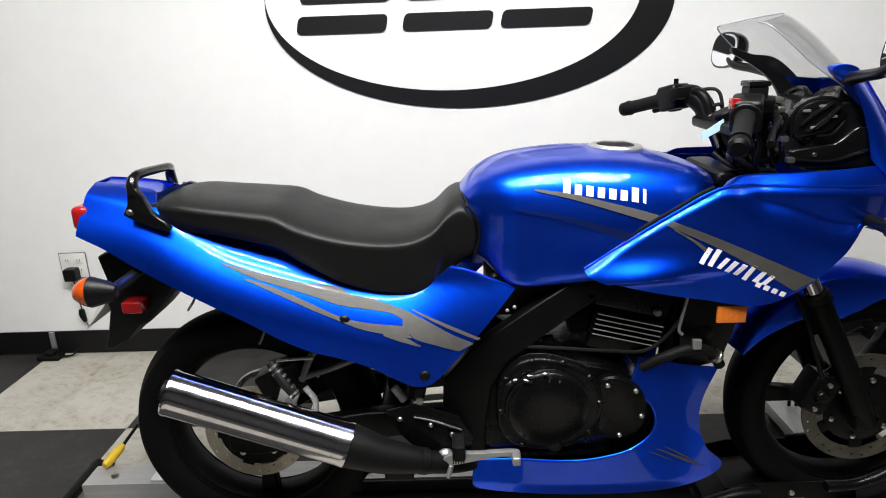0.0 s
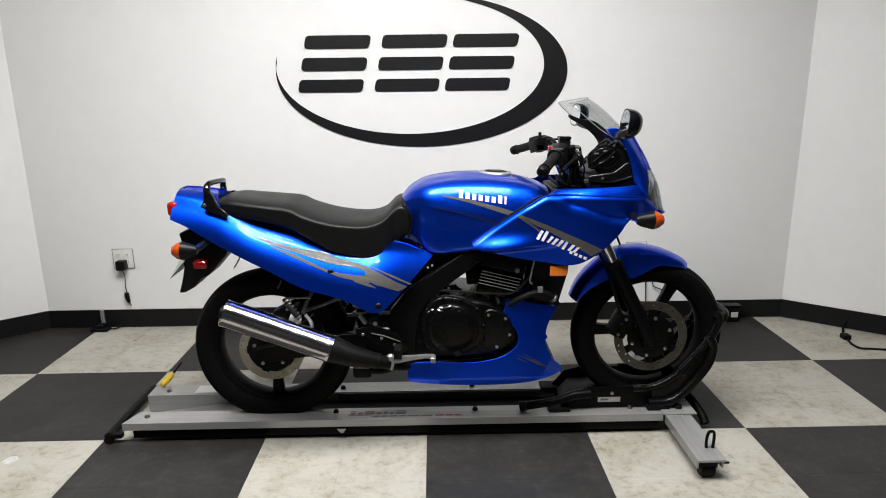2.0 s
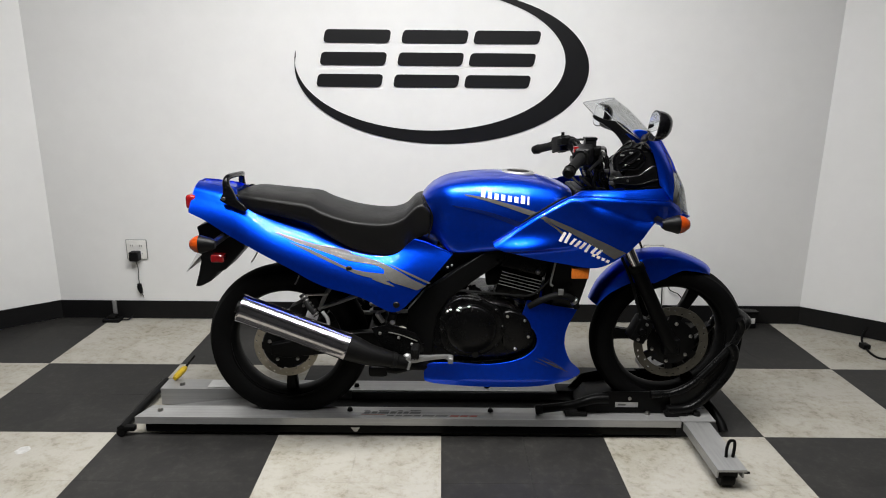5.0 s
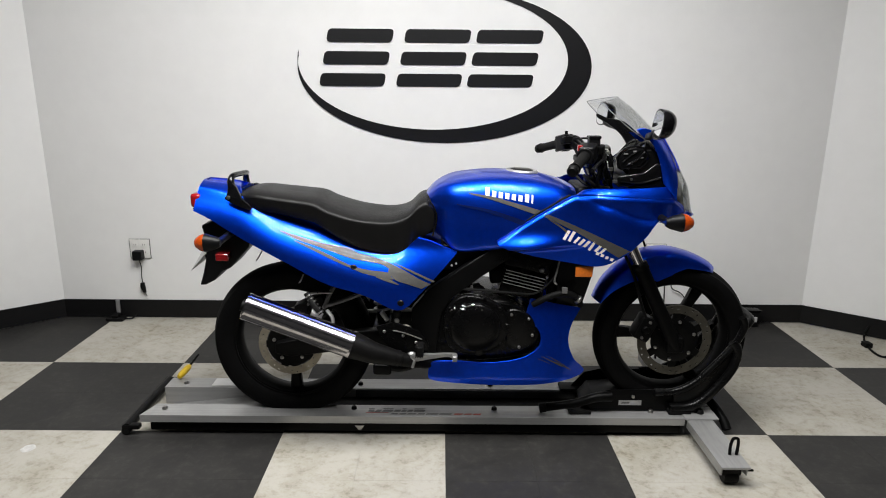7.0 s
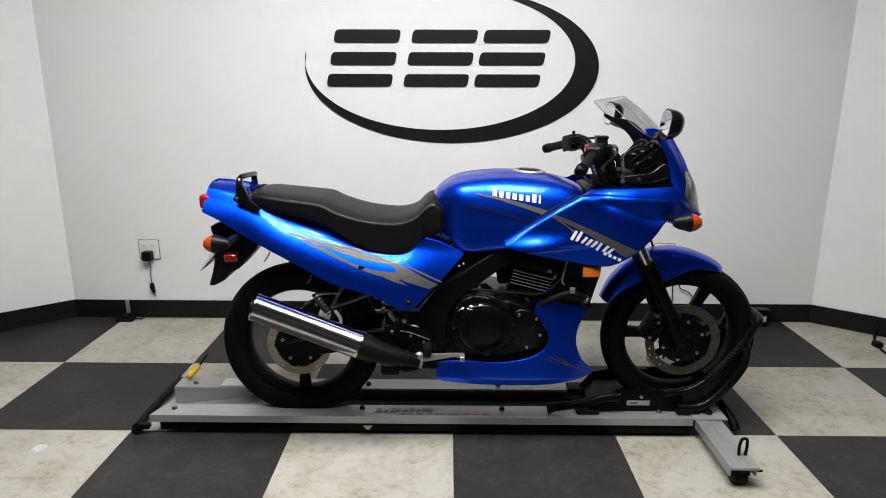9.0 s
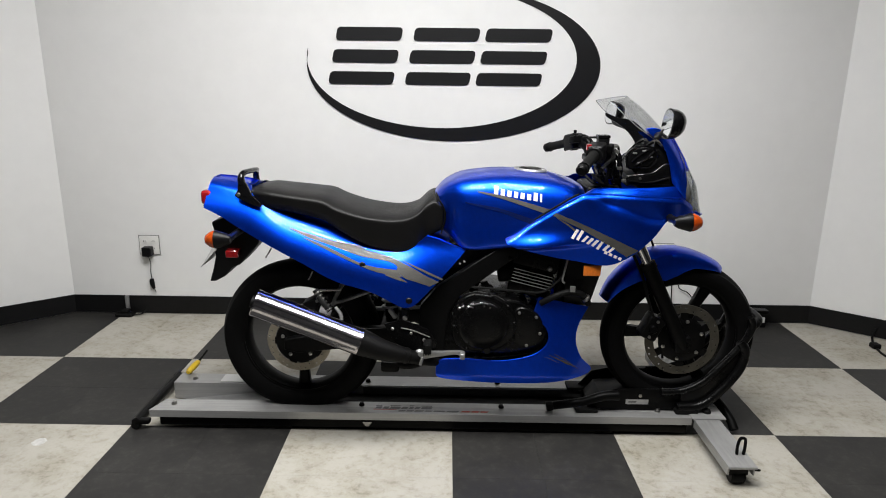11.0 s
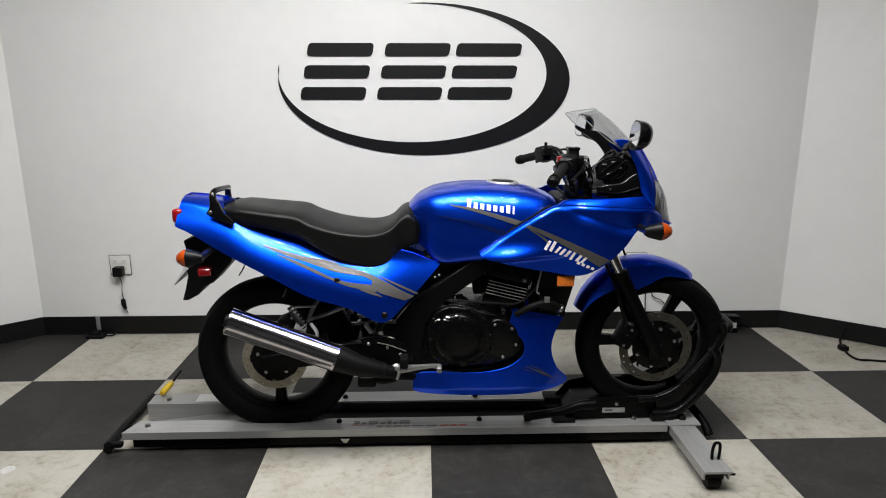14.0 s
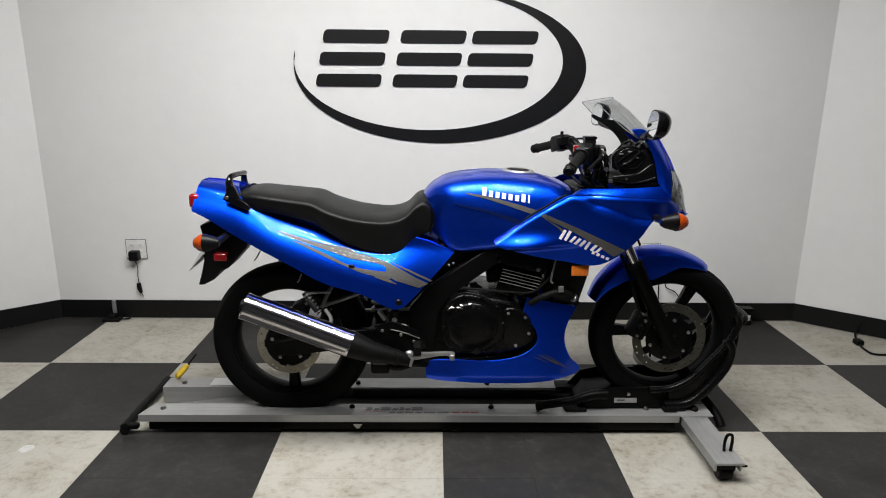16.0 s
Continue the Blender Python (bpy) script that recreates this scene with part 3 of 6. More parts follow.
def wheel_chock():
    """Black steel cradle that holds the front wheel, bolted to the rails."""
    ob = thing("wheel_chock", (0.75, 0.11, 0.083), "black steel front wheel chock bolted on the dolly rails", "wheel chock")
    for y in (0.022, 0.205):
        put("side_plate", slab([(0.50, 0.088), (0.90, 0.088), (0.935, 0.125), (0.90, 0.172), (0.62, 0.172), (0.56, 0.158)], y, y + 0.006, 0.002), STEEL_BLACK, ob)
        up = 0.0 if y < 0.1 else 1.0
        s = -1 if y < 0.1 else 1
        yu, yl = y + s * 0.008, y + s * 0.014
        put("cradle_tube", tube([(0.78, yu, 0.166), (0.856, yu, 0.172), (0.925, yu, 0.206), (0.985, yu, 0.268), (1.052, yu, 0.352),
                                 (1.080, yu, 0.408), (1.086, yu, 0.440), (1.074, yu, 0.466)], 0.0135, 44, 14), CRADLE_BLACK, ob, "black bent cradle tube")
        put("cradle_tube", tube([(0.84, yl, 0.108), (0.910, yl, 0.112), (0.958, yl, 0.136), (1.012, yl, 0.196), (1.052, yl, 0.256),
                                 (1.068, yl, 0.305), (1.066, yl, 0.346), (1.048, yl - s * 0.004, 0.372)], 0.0170, 40, 14), CRADLE_BLACK, ob, "black bent cradle tube")
        put("cradle_web", slab([(0.86, 0.110), (0.95, 0.140), (1.045, 0.260), (1.060, 0.350), (1.040, 0.345), (0.97, 0.255), (0.905, 0.195), (0.85, 0.170)], y + s * 0.004, y + s * 0.010, 0.001), CRADLE_BLACK, ob, "black plate between the cradle tubes")
        put("foot", box((0.462, y - 0.030, 0.0832), (0.545, y + 0.036, 0.098), 0.006), RUBBER, ob)
        put("foot", box((0.835, y - 0.030, 0.0832), (0.92, y + 0.036, 0.100), 0.006), RUBBER, ob)
    put("cradle_cross_tube", tube([(1.080, 0.014, 0.420), (1.106, 0.026, 0.436), (1.126, 0.055, 0.446), (1.132, 0.1135, 0.448), (1.126, 0.172, 0.446), (1.106, 0.201, 0.436), (1.080, 0.213, 0.420)], 0.0125, 36, 12), CRADLE_BLACK, ob)
    put("cradle_saddle", slab([(0.52, 0.090), (0.98, 0.090), (1.00, 0.180), (0.94, 0.125), (0.838, 0.0885), (0.72, 0.130), (0.68, 0.150), (0.56, 0.140)], 0.050, 0.172, 0.003), STEEL_BLACK, ob)
    # pivoting rear arm with its rubber end
    put("rear_arm", tube([(0.62, 0.012, 0.150), (0.56, 0.010, 0.146), (0.485, 0.010, 0.122), (0.37, 0.010, 0.104)], [0.020, 0.018, 0.016, 0.016], 24, 14), STEEL_BLACK, ob)
    put("end_cap", rod((0.352, 0.010, 0.1015), (0.378, 0.010, 0.1055), 0.0185, 14), RUBBER, ob)
    put("data_plate", slab([(0.652, 0.110), (0.738, 0.110), (0.738, 0.130), (0.652, 0.130)], 0.0213, 0.0195, 0.0008), SILVER, ob, "silver data plate")
    put("data_print", slab([(0.660, 0.117), (0.690, 0.117), (0.694, 0.124), (0.664, 0.124)], 0.0193, 0.0188), DARK_INK, ob)
    for x in (0.60, 0.705):
        put("bolt", turned([(0, 0.006), (0.006, 0.005), (0.007, 0)], Matrix.Translation((x, 0.0215, 0.145)) @ AXIS_Y, 10), BARE_STEEL, ob)
    put("rear_leg", tube([(0.95, 0.19, 0.130), (1.00, 0.15, 0.115), (1.035, 0.08, 0.085), (1.060, 0.03, 0.045), (1.066, 0.005, 0.0185)], 0.0180, 24, 12), STEEL_BLACK, ob)
    return ob


dolly()
wheel_chock()

# ---------------------------------------------------------------- the motorcycle
C = 0.09                                    # its middle plane, y
bike = thing("motorcycle", (0.14, C, 0.0), "blue sport motorcycle with black seat, standing upright on the dolly", "motorcycle")
REAR, FRONT = (-0.570, 0.345), (0.838, 0.372)


def patch(name, a, b_, width, material, parent=bike, nu=40, nv=10, thick=0.003, sides=(1,), label="", proud=0.0, angle=40.0):
    """A curved panel between two side-view curves a and b_ of (x, z); width(x, z, u, v) is its distance from the middle plane.
    It is built for the right side (1), the left (-1) or both."""
    made = []
    for s in sides:
        bm = bmesh.new()
        ca, cb = curve(a, nu), curve(b_, nu)
        layers = []
        for off in (proud, proud - thick):
            rows = []
            for i in range(nu + 1):
                row = []
                for j in range(nv + 1):
                    v = j / nv
                    x, z = ca[i] * (1 - v) + cb[i] * v
                    w = width(x, z, i / nu, v) + off
                    row.append(bm.verts.new((x, C - s * max(w, 0.0), z)))
                rows.append(row)
            layers.append(rows)
        for rows in layers:
            grid_faces(bm, rows)
        o, q = layers
        for i in range(nu):
            for j in (0, nv):
                bm.faces.new((o[i][j], o[i + 1][j], q[i + 1][j], q[i][j]))
        for j in range(nv):
            for i in (0, nu):
                bm.faces.new((o[i][j], o[i][j + 1], q[i][j + 1], q[i][j]))
        bmesh.ops.remove_doubles(bm, verts=bm.verts, dist=0.00002)
        made.append(put(name, bm, material, parent, label, angle=angle))
    return made[0] if len(made) == 1 else made


def full_patch(name, rows_of, material, n, m, thick=0.003, label="", parent=bike, angle=40.0):
    """A shell across the whole width: rows_of(u, t) gives a place for u along it and t from -1 to 1 across it."""
    bm = bmesh.new()
    grid = [[Vector(rows_of(i / n, 2 * j / m - 1)) for j in range(m + 1)] for i in range(n + 1)]
    outer = [[bm.verts.new(p) for p in row] for row in grid]
    inner = []
    for i in range(n + 1):
        row = []
        for j in range(m + 1):
            du = grid[min(i + 1, n)][j] - grid[max(i - 1, 0)][j]
            dt = grid[i][min(j + 1, m)] - grid[i][max(j - 1, 0)]
            nn = du.cross(dt)
            nn = nn.normalized() if nn.length > 1e-9 else Vector((0, 0, 1))
            row.append(bm.verts.new(grid[i][j] - nn * thick))
        inner.append(row)
    grid_faces(bm, outer)
    grid_faces(bm, inner)
    for i in range(n):
        for j in (0, m):
            bm.faces.new((outer[i][j], outer[i + 1][j], inner[i + 1][j], inner[i][j]))
    for j in range(m):
        for i in (0, n):
            bm.faces.new((outer[i][j], outer[i][j + 1], inner[i][j + 1], inner[i][j]))
    return put(name, bm, material, parent, label, angle=angle)


# ---- wheels
def at_axle(p, y=C):
    return Matrix.Translation((p[0], y, p[1])) @ AXIS_Y


def tyre_profile(r, w):
    rim = 0.222
    return [(rim - 0.012, w * 0.34), (rim, w * 0.42), (rim + 0.014, w * 0.475), (rim + (r - rim) * 0.45, w * 0.50), (rim + (r - rim) * 0.72, w * 0.455),
            (r - 0.013, w * 0.34), (r - 0.004, w * 0.18), (r, 0), (r - 0.004, -w * 0.18), (r - 0.013, -w * 0.34), (rim + (r - rim) * 0.72, -w * 0.455),
            (rim + (r - rim) * 0.45, -w * 0.50), (rim + 0.014, -w * 0.475), (rim, -w * 0.42), (rim - 0.012, -w * 0.34)]


def wheel(name, p, r, tyre_w, spokes, spoke_w, slotted, label):
    """A cast three-spoke wheel: rim, hub, spokes, tyre."""
    m = at_axle(p)
    hw = tyre_w * 0.36
    rim = turned([(0.198, -hw * 0.55), (0.194, 0), (0.198, hw * 0.55), (0.206, hw * 0.8), (0.224, hw * 0.92), (0.226, hw * 1.02), (0.218, hw * 1.05),
                  (0.208, hw * 1.0), (0.216, hw * 0.5), (0.214, 0), (0.216, -hw * 0.5), (0.208, -hw * 1.0), (0.218, -hw * 1.05), (0.226, -hw * 1.02), (0.224, -hw * 0.92), (0.206, -hw * 0.8)], m, 72, closed=True)
    ob = put(name, rim, RIM_BLACK, bike, label)
    put("tyre", turned(curve(tyre_profile(r, tyre_w), 42), m, 96), TYRE, ob, "black road tyre")
    put("hub", turned([(0.0, -0.05), (0.030, -0.05), (0.042, -0.04), (0.050, -0.02), (0.052, 0.02), (0.042, 0.04), (0.030, 0.05), (0.0, 0.05)], m, 32), STEEL_BLACK, ob)
    for deg in spokes:
        bm = bmesh.new()
        offs = (-0.34, 0.34) if slotted else (0.0,)
        for o in offs:
            rows = []
            for i in range(9):
                t = i / 8
                rad = 0.035 + (0.200 - 0.035) * t
                half = spoke_w * (0.5 + 0.14 * (1 - math.sin(math.pi * t)) + 0.10 * t) * (0.30 if slotted else 0.5) * 2 * 0.5
                mid = o * spoke_w * (0.35 + 0.75 * t)
                d = 0.024 * (1 - 0.35 * t)
                rows.append([bm.verts.new(q) for q in ((rad, mid - half, -d * 0.6), (rad, mid - half * 0.7, -d), (rad, mid + half * 0.7, -d), (rad, mid + half, -d * 0.6),
                                                       (rad, mid + half, d * 0.6), (rad, mid + half * 0.7, d), (rad, mid - half * 0.7, d), (rad, mid - half, d * 0.6))])
            grid_faces(bm, rows, True)
            bm.faces.new(rows[0])
            bm.faces.new(rows[-1])
        bm.transform(m @ Matrix.Rotation(radians(deg), 4, "Z"))
        put("spoke", bm, STEEL_BLACK, ob)
    return ob


def brake_disc(p, y, r0, r1, parent, carriers, material, solid):
    """A drilled disc ring on a dark carrier; the holes go through."""
    n, rings = 100, 6
    bm = bmesh.new()
    t = 0.0022
    layers = []
    for h in (-t, t):
        rows = []
        for i in range(rings + 1):
            rad = r0 + (r1 - r0) * i / rings
            rows.append([bm.verts.new((rad * math.cos(a), rad * math.sin(a), h)) for a in (2 * math.pi * k / n for k in range(n))])
        layers.append(rows)
    def hole(i, k):
        return (i, k % 10) in ((1, 0), (3, 4), (4, 7))
    for i in range(rings):
        for k in range(n):
            q = (k + 1) % n
            lo, hi = layers
            if hole(i, k):
                ring0 = (lo[i][k], lo[i][q], lo[i + 1][q], lo[i + 1][k])
                ring1 = (hi[i][k], hi[i][q], hi[i + 1][q], hi[i + 1][k])
                open_sides = (False, hole(i, q), False, hole(i, (k - 1) % n))
                for c in range(4):
                    if not open_sides[c]:
                        bm.faces.new((ring0[c], ring0[(c + 1) % 4], ring1[(c + 1) % 4], ring1[c]))
            else:
                bm.faces.new((lo[i][k], lo[i][q], lo[i + 1][q], lo[i + 1][k]))
                bm.faces.new((hi[i][k], hi[i][q], hi[i + 1][q], hi[i + 1][k]))
    for i in (0, rings):
        for k in range(n):
            q = (k + 1) % n
            bm.faces.new((layers[0][i][k], layers[0][i][q], layers[1][i][q], layers[1][i][k]))
    m = at_axle(p, y)
    bm.transform(m)
    disc = put("brake_disc", bm, material, parent, "drilled steel brake disc")
    bm = turned([(0.0, 0.004), (0.045, 0.005), (r0 * (solid - 0.04), 0.003), (r0 * solid, 0.0), (r0 * (solid - 0.04), -0.003), (0.0, -0.004)], m, 40)
    put("disc_carrier", bm, STEEL_BLACK, parent)
    for k in range(carriers):
        q = m @ Matrix.Rotation(2 * math.pi * (k + 0.5) / carriers, 4, "Z")
        put("carrier_tab", box((r0 * 0.72, -0.014, -0.003), (r0 + 0.001, 0.014, 0.003), 0.001, m=q), STEEL_BLACK, parent)
    for k in range(carriers):
        q = m @ Matrix.Rotation(2 * math.pi * k / carriers + 0.35, 4, "Z") @ Matrix.Translation((r0 * 0.70, 0, 0.004))
        put("disc_bolt", turned([(0.0, 0.006), (0.0035, 0.006), (0.0065, 0.004), (0.007, 0.0)], q, 12), BARE_STEEL, parent)
    return disc


rear_wheel = wheel("rear_wheel", REAR, 0.297, 0.130, (90 + 180, 30, 150), 0.062, False, "black cast three-spoke rear wheel")
front_wheel = wheel("front_wheel", FRONT, 0.285, 0.112, (63, 177, 300), 0.062, False, "black cast three-spoke front wheel")
brake_disc(FRONT, C - 0.066, 0.104, 0.136, front_wheel, 6, DISC_STEEL, 0.84)
brake_disc(REAR, C - 0.062, 0.090, 0.119, rear_wheel, 5, REAR_DISC_STEEL, 0.97)
put("axle_nut", turned([(0.0, 0.010), (0.008, 0.010), (0.013, 0.006), (0.014, 0.0)], at_axle(FRONT, C - 0.108), 16), BARE_STEEL, front_wheel)
put("axle_nut", turned([(0.0, 0.012), (0.008, 0.012), (0.014, 0.008), (0.015, 0.0)], at_axle(REAR, C - 0.105), 6), BARE_STEEL, rear_wheel)


# ---- fork, fender, front brake
def fork_leg(s):
    y = C - s * 0.098
    low, top = Vector((FRONT[0] - 0.012, y, FRONT[1])), Vector((0.492, y, 1.035))
    d = (top - low).normalized()
    leg = put("fork_leg", tube([low - d * 0.02, low + d * 0.03, low + d * 0.12, low + d * 0.30, low + d * 0.315], [0.022, 0.027, 0.026, 0.0255, 0.029], 24, 18), STEEL_BLACK, bike, "black fork lower")
    put("dust_seal", rod(low + d * 0.312, low + d * 0.338, 0.0275, 20), RUBBER, leg)
    put("fork_tube", rod(low + d * 0.31, top, 0.0185, 20), CHROME, leg, "chrome fork tube")
    put("axle_clamp", box((low.x - 0.028, y - 0.020, low.z - 0.032), (low.x + 0.030, y + 0.018, low.z + 0.03), 0.01, 3), STEEL_BLACK, leg)
    return leg


right_leg, left_leg = fork_leg(1), fork_leg(-1)
put("triple_clamp", box((0.555, C - 0.125, 0.865), (0.625, C + 0.125, 0.90), 0.012, 3), STEEL_BLACK, bike)
put("top_clamp", box((0.465, C - 0.125, 1.005), (0.535, C + 0.125, 1.030), 0.010, 3), STEEL_BLACK, bike)
put("steering_stem", rod((0.60, C, 0.86), (0.498, C, 1.04), 0.024, 20), STEEL_BLACK, bike)


def fender_point(u, t):
    deg = 154 + (62.5 - 154) * u
    a = radians(deg)
    r = level([(62.5, 0.300), (66, 0.307), (81, 0.322), (96, 0.340), (112, 0.351), (128, 0.344), (142, 0.340), (154, 0.330)], deg)
    skirt = level([(62.5, 0.004), (66, 0.010), (73, 0.020), (86, 0.036), (99, 0.074), (110, 0.092), (127, 0.046), (140, 0.026), (154, 0.004)], deg)
    half = level([(62.5, 0.030), (68, 0.050), (78, 0.064), (100, 0.072), (135, 0.066), (154, 0.052)], deg)
    k = abs(t)
    if k < 0.6:
        y, drop = half * (k / 0.6) * 0.97, 0.018 * (k / 0.6) ** 2.4
    else:
        q = (k - 0.6) / 0.4
        y, drop = half * (0.97 + 0.06 * math.sin(math.pi * q * 0.6)), 0.018 + (skirt - 0.0) * q
    rad = r - drop
    return (FRONT[0] + rad * math.cos(a), C + math.copysign(y, t), FRONT[1] + rad * math.sin(a))


full_patch("front_fender", fender_point, BLUE, 44, 28, 0.003, "blue front fender")


def caliper(name, center, size, tilt, parent, y):
    m = Matrix.Translation((center[0], y, center[1])) @ Matrix.Rotation(radians(-tilt), 4, "Y")
    body = put(name, box((-size[0] / 2, -0.035, -size[1] / 2), (size[0] / 2, 0.03, size[1] / 2), 0.012, 3, m=m), STEEL_BLACK, parent, "black brake caliper")
    put("piston_cap", turned([(0, 0.012), (0.012, 0.011), (0.017, 0.004), (0.018, 0.0)], m @ Matrix.Translation((0, -0.034, 0)) @ AXIS_Y, 18), ENGINE_BLACK, body)
    for q in (-0.35, 0.35):
        put("caliper_bolt", turned([(0, 0.006), (0.005, 0.006), (0.006, 0.0)], m @ Matrix.Translation((0, -0.036, size[1] * q)) @ AXIS_Y, 8), BARE_STEEL, body)
    return body


caliper("front_caliper", (0.716, 0.428), (0.062, 0.090), -25, bike, C - 0.075)
put("brake_hose", tube([(0.715, C - 0.105, 0.47), (0.69, C - 0.11, 0.53), (0.665, C - 0.09, 0.62), (0.62, C - 0.07, 0.72), (0.57, C - 0.09, 0.84)], 0.0055, 24, 8), RUBBER, bike)
caliper("rear_caliper", (-0.478, 0.492), (0.115, 0.080), 25, bike, C - 0.075)
put("speedometer_cable", tube([(0.85, C + 0.085, 0.39), (0.79, C + 0.10, 0.47), (0.775, C + 0.09, 0.60), (0.74, C + 0.06, 0.70), (0.68, C + 0.05, 0.82)], 0.004, 24, 8), RUBBER, bike)


# ---- tank
TANK = [  # x, top, half width, shoulder height, lower half width, lower edge
    (-0.083, 0.881, 0.060, 0.862, 0.060, 0.805),
    (-0.066, 0.916, 0.086, 0.885, 0.086, 0.790),
    (-0.030, 0.948, 0.120, 0.905, 0.115, 0.770),
    (0.030, 0.972, 0.163, 0.908, 0.144, 0.722),
    (0.140, 0.986, 0.178, 0.896, 0.156, 0.726),
    (0.250, 0.984, 0.181, 0.884, 0.162, 0.740),
    (0.335, 0.972, 0.174, 0.880, 0.161, 0.755),
    (0.400, 0.954, 0.156, 0.886, 0.151, 0.775),
    (0.438, 0.936, 0.120, 0.892, 0.120, 0.800),
]


def tank_row(x):
    return [float(np.interp(x, TANK_X, c)) for c in TANK_COLS]


def tank_section(row):
    zt, w, zc, wb, zb = row
    mid = (zc + zb) / 2
    d = zt - zc
    e = d / 0.09
    return curve([(0, zt), (0.30 * w, zt - 0.003 * e), (0.55 * w, zt - 0.009 * e), (0.70 * w, zt - 0.018 * e), (0.80 * w, zt - 0.029 * e), (0.87 * w, zt - 0.043 * e), (0.925 * w, zt - 0.060 * e), (0.970 * w, zt - 0.084 * e),
                  (0.997 * w, zc - 0.022), (0.992 * w, zc - 0.045), (0.972 * w, min(mid, zc - 0.055)), (0.955 * w, zb + 0.015), (wb * 0.9, zb)], 64)


def tank_width(x, z, *_):
    """The tank's half width at a place on its side."""
    sec = tank_section(tank_row(x))
    for (w0, z0), (w1, z1) in zip(sec, sec[1:]):
        if z1 <= z <= z0 and z0 - z1 > 1e-9:
            return w0 + (w1 - w0) * (z0 - z) / (z0 - z1)
    return sec[-1][0]


def smooth_rows(table, n):
    return [[float(q) for q in r] for r in curve(table, n)]


TANK_ROWS = smooth_rows(TANK, 64)
TANK_X, *TANK_COLS = [list(c) for c in zip(*TANK_ROWS)]


def tank():
    bm = bmesh.new()
    rows = []
    for r in TANK_ROWS:
        sec = tank_section(r[1:])
        right = [(r[0], C - w, z) for w, z in sec]
        left = [(r[0], C + w, z) for w, z in sec[1:]]
        rows.append([bm.verts.new(p) for p in left[::-1] + right])
    grid_faces(bm, rows)
    bm.faces.new(rows[0])
    bm.faces.new(rows[-1])
    ob = put("fuel_tank", bm, BLUE, bike, "blue painted steel fuel tank", angle=50)
    base = pose(0.262, C, 0.9815, 0, 3, 0)
    put("filler_rim", turned([(0.040, 0.004), (0.046, 0.0065), (0.054, 0.0055), (0.058, 0.001), (0.058, -0.006)], base, 40), SILVER, ob)
    put("filler_cap", turned([(0, 0.009), (0.030, 0.0085), (0.039, 0.006), (0.041, 0.0)], base, 36), STEEL_BLACK, ob, "black fuel filler cap")
    put("cap_flap", box((-0.022, -0.008, 0.008), (0.022, 0.008, 0.0115), 0.002, m=base), BARE_STEEL, ob)
    return ob


tank_ob = tank()


# ---- seat
SEAT = [  # x, crown, half width, height of the widest line, lower edge
    (-0.722, 0.893, 0.060, 0.882, 0.868),
    (-0.700, 0.916, 0.100, 0.899, 0.862),
    (-0.655, 0.923, 0.125, 0.903, 0.850),
    (-0.590, 0.916, 0.138, 0.897, 0.847),
    (-0.510, 0.908, 0.146, 0.888, 0.831),
    (-0.450, 0.900, 0.152, 0.879, 0.816),
    (-0.400, 0.877, 0.158, 0.855, 0.784),
    (-0.310, 0.850, 0.163, 0.830, 0.736),
    (-0.205, 0.839, 0.160, 0.820, 0.710),
    (-0.140, 0.855, 0.150, 0.835, 0.716),
    (-0.100, 0.893, 0.132, 0.868, 0.748),
    (-0.072, 0.903, 0.128, 0.880, 0.772),
    (-0.048, 0.886, 0.128, 0.863, 0.785),
    (-0.034, 0.862, 0.116, 0.846, 0.800),
]


def seat():
    bm = bmesh.new()
    rows = []
    for x, zt, w, zw, zb in smooth_rows(SEAT, 60):
        sec = curve([(0, zt), (0.40 * w, zt - 0.06 * (zt - zw)), (0.66 * w, zt - 0.20 * (zt - zw)), (0.84 * w, zt - 0.46 * (zt - zw)), (0.945 * w, zt - 0.80 * (zt - zw)), (0.985 * w, zw - 0.004), (0.982 * w, zw - 0.22 * (zw - zb)), (w * 0.965, zb + 0.45 * (zw - zb)), (w * 0.925, zb + 0.010), (w * 0.88, zb)], 36)
        rows.append([bm.verts.new((x, C + q, z)) for q, z in sec[:0:-1]] + [bm.verts.new((x, C - q, z)) for q, z in sec])
    grid_faces(bm, rows)
    bm.faces.new(rows[0])
    bm.faces.new(rows[-1])
    ob = put("seat", bm, SEAT_VINYL, bike, "black vinyl dual seat", angle=60)
    # piping along the front lip
    x, zt, w, zw, zb = SEAT[-3]
    lip = curve([(0, zt + 0.001), (0.5 * w, zt), (0.82 * w, zt - 0.012), (0.98 * w, zw + 0.012), (w * 1.0, zw - 0.015), (w * 0.97, zb)], 24)
    lean = lambda z: level([(0.78, -0.050), (0.815, -0.038), (0.845, -0.036), (0.875, -0.048), (0.905, -0.070)], z)
    pts = [(lean(z), C + q, z) for q, z in lip[:0:-1]] + [(lean(z), C - q, z) for q, z in lip]
    put("piping", tube(pts, 0.0028, len(pts) - 1, 8, smooth_path=False), PLASTIC_BLACK, ob)
    return ob


seat()

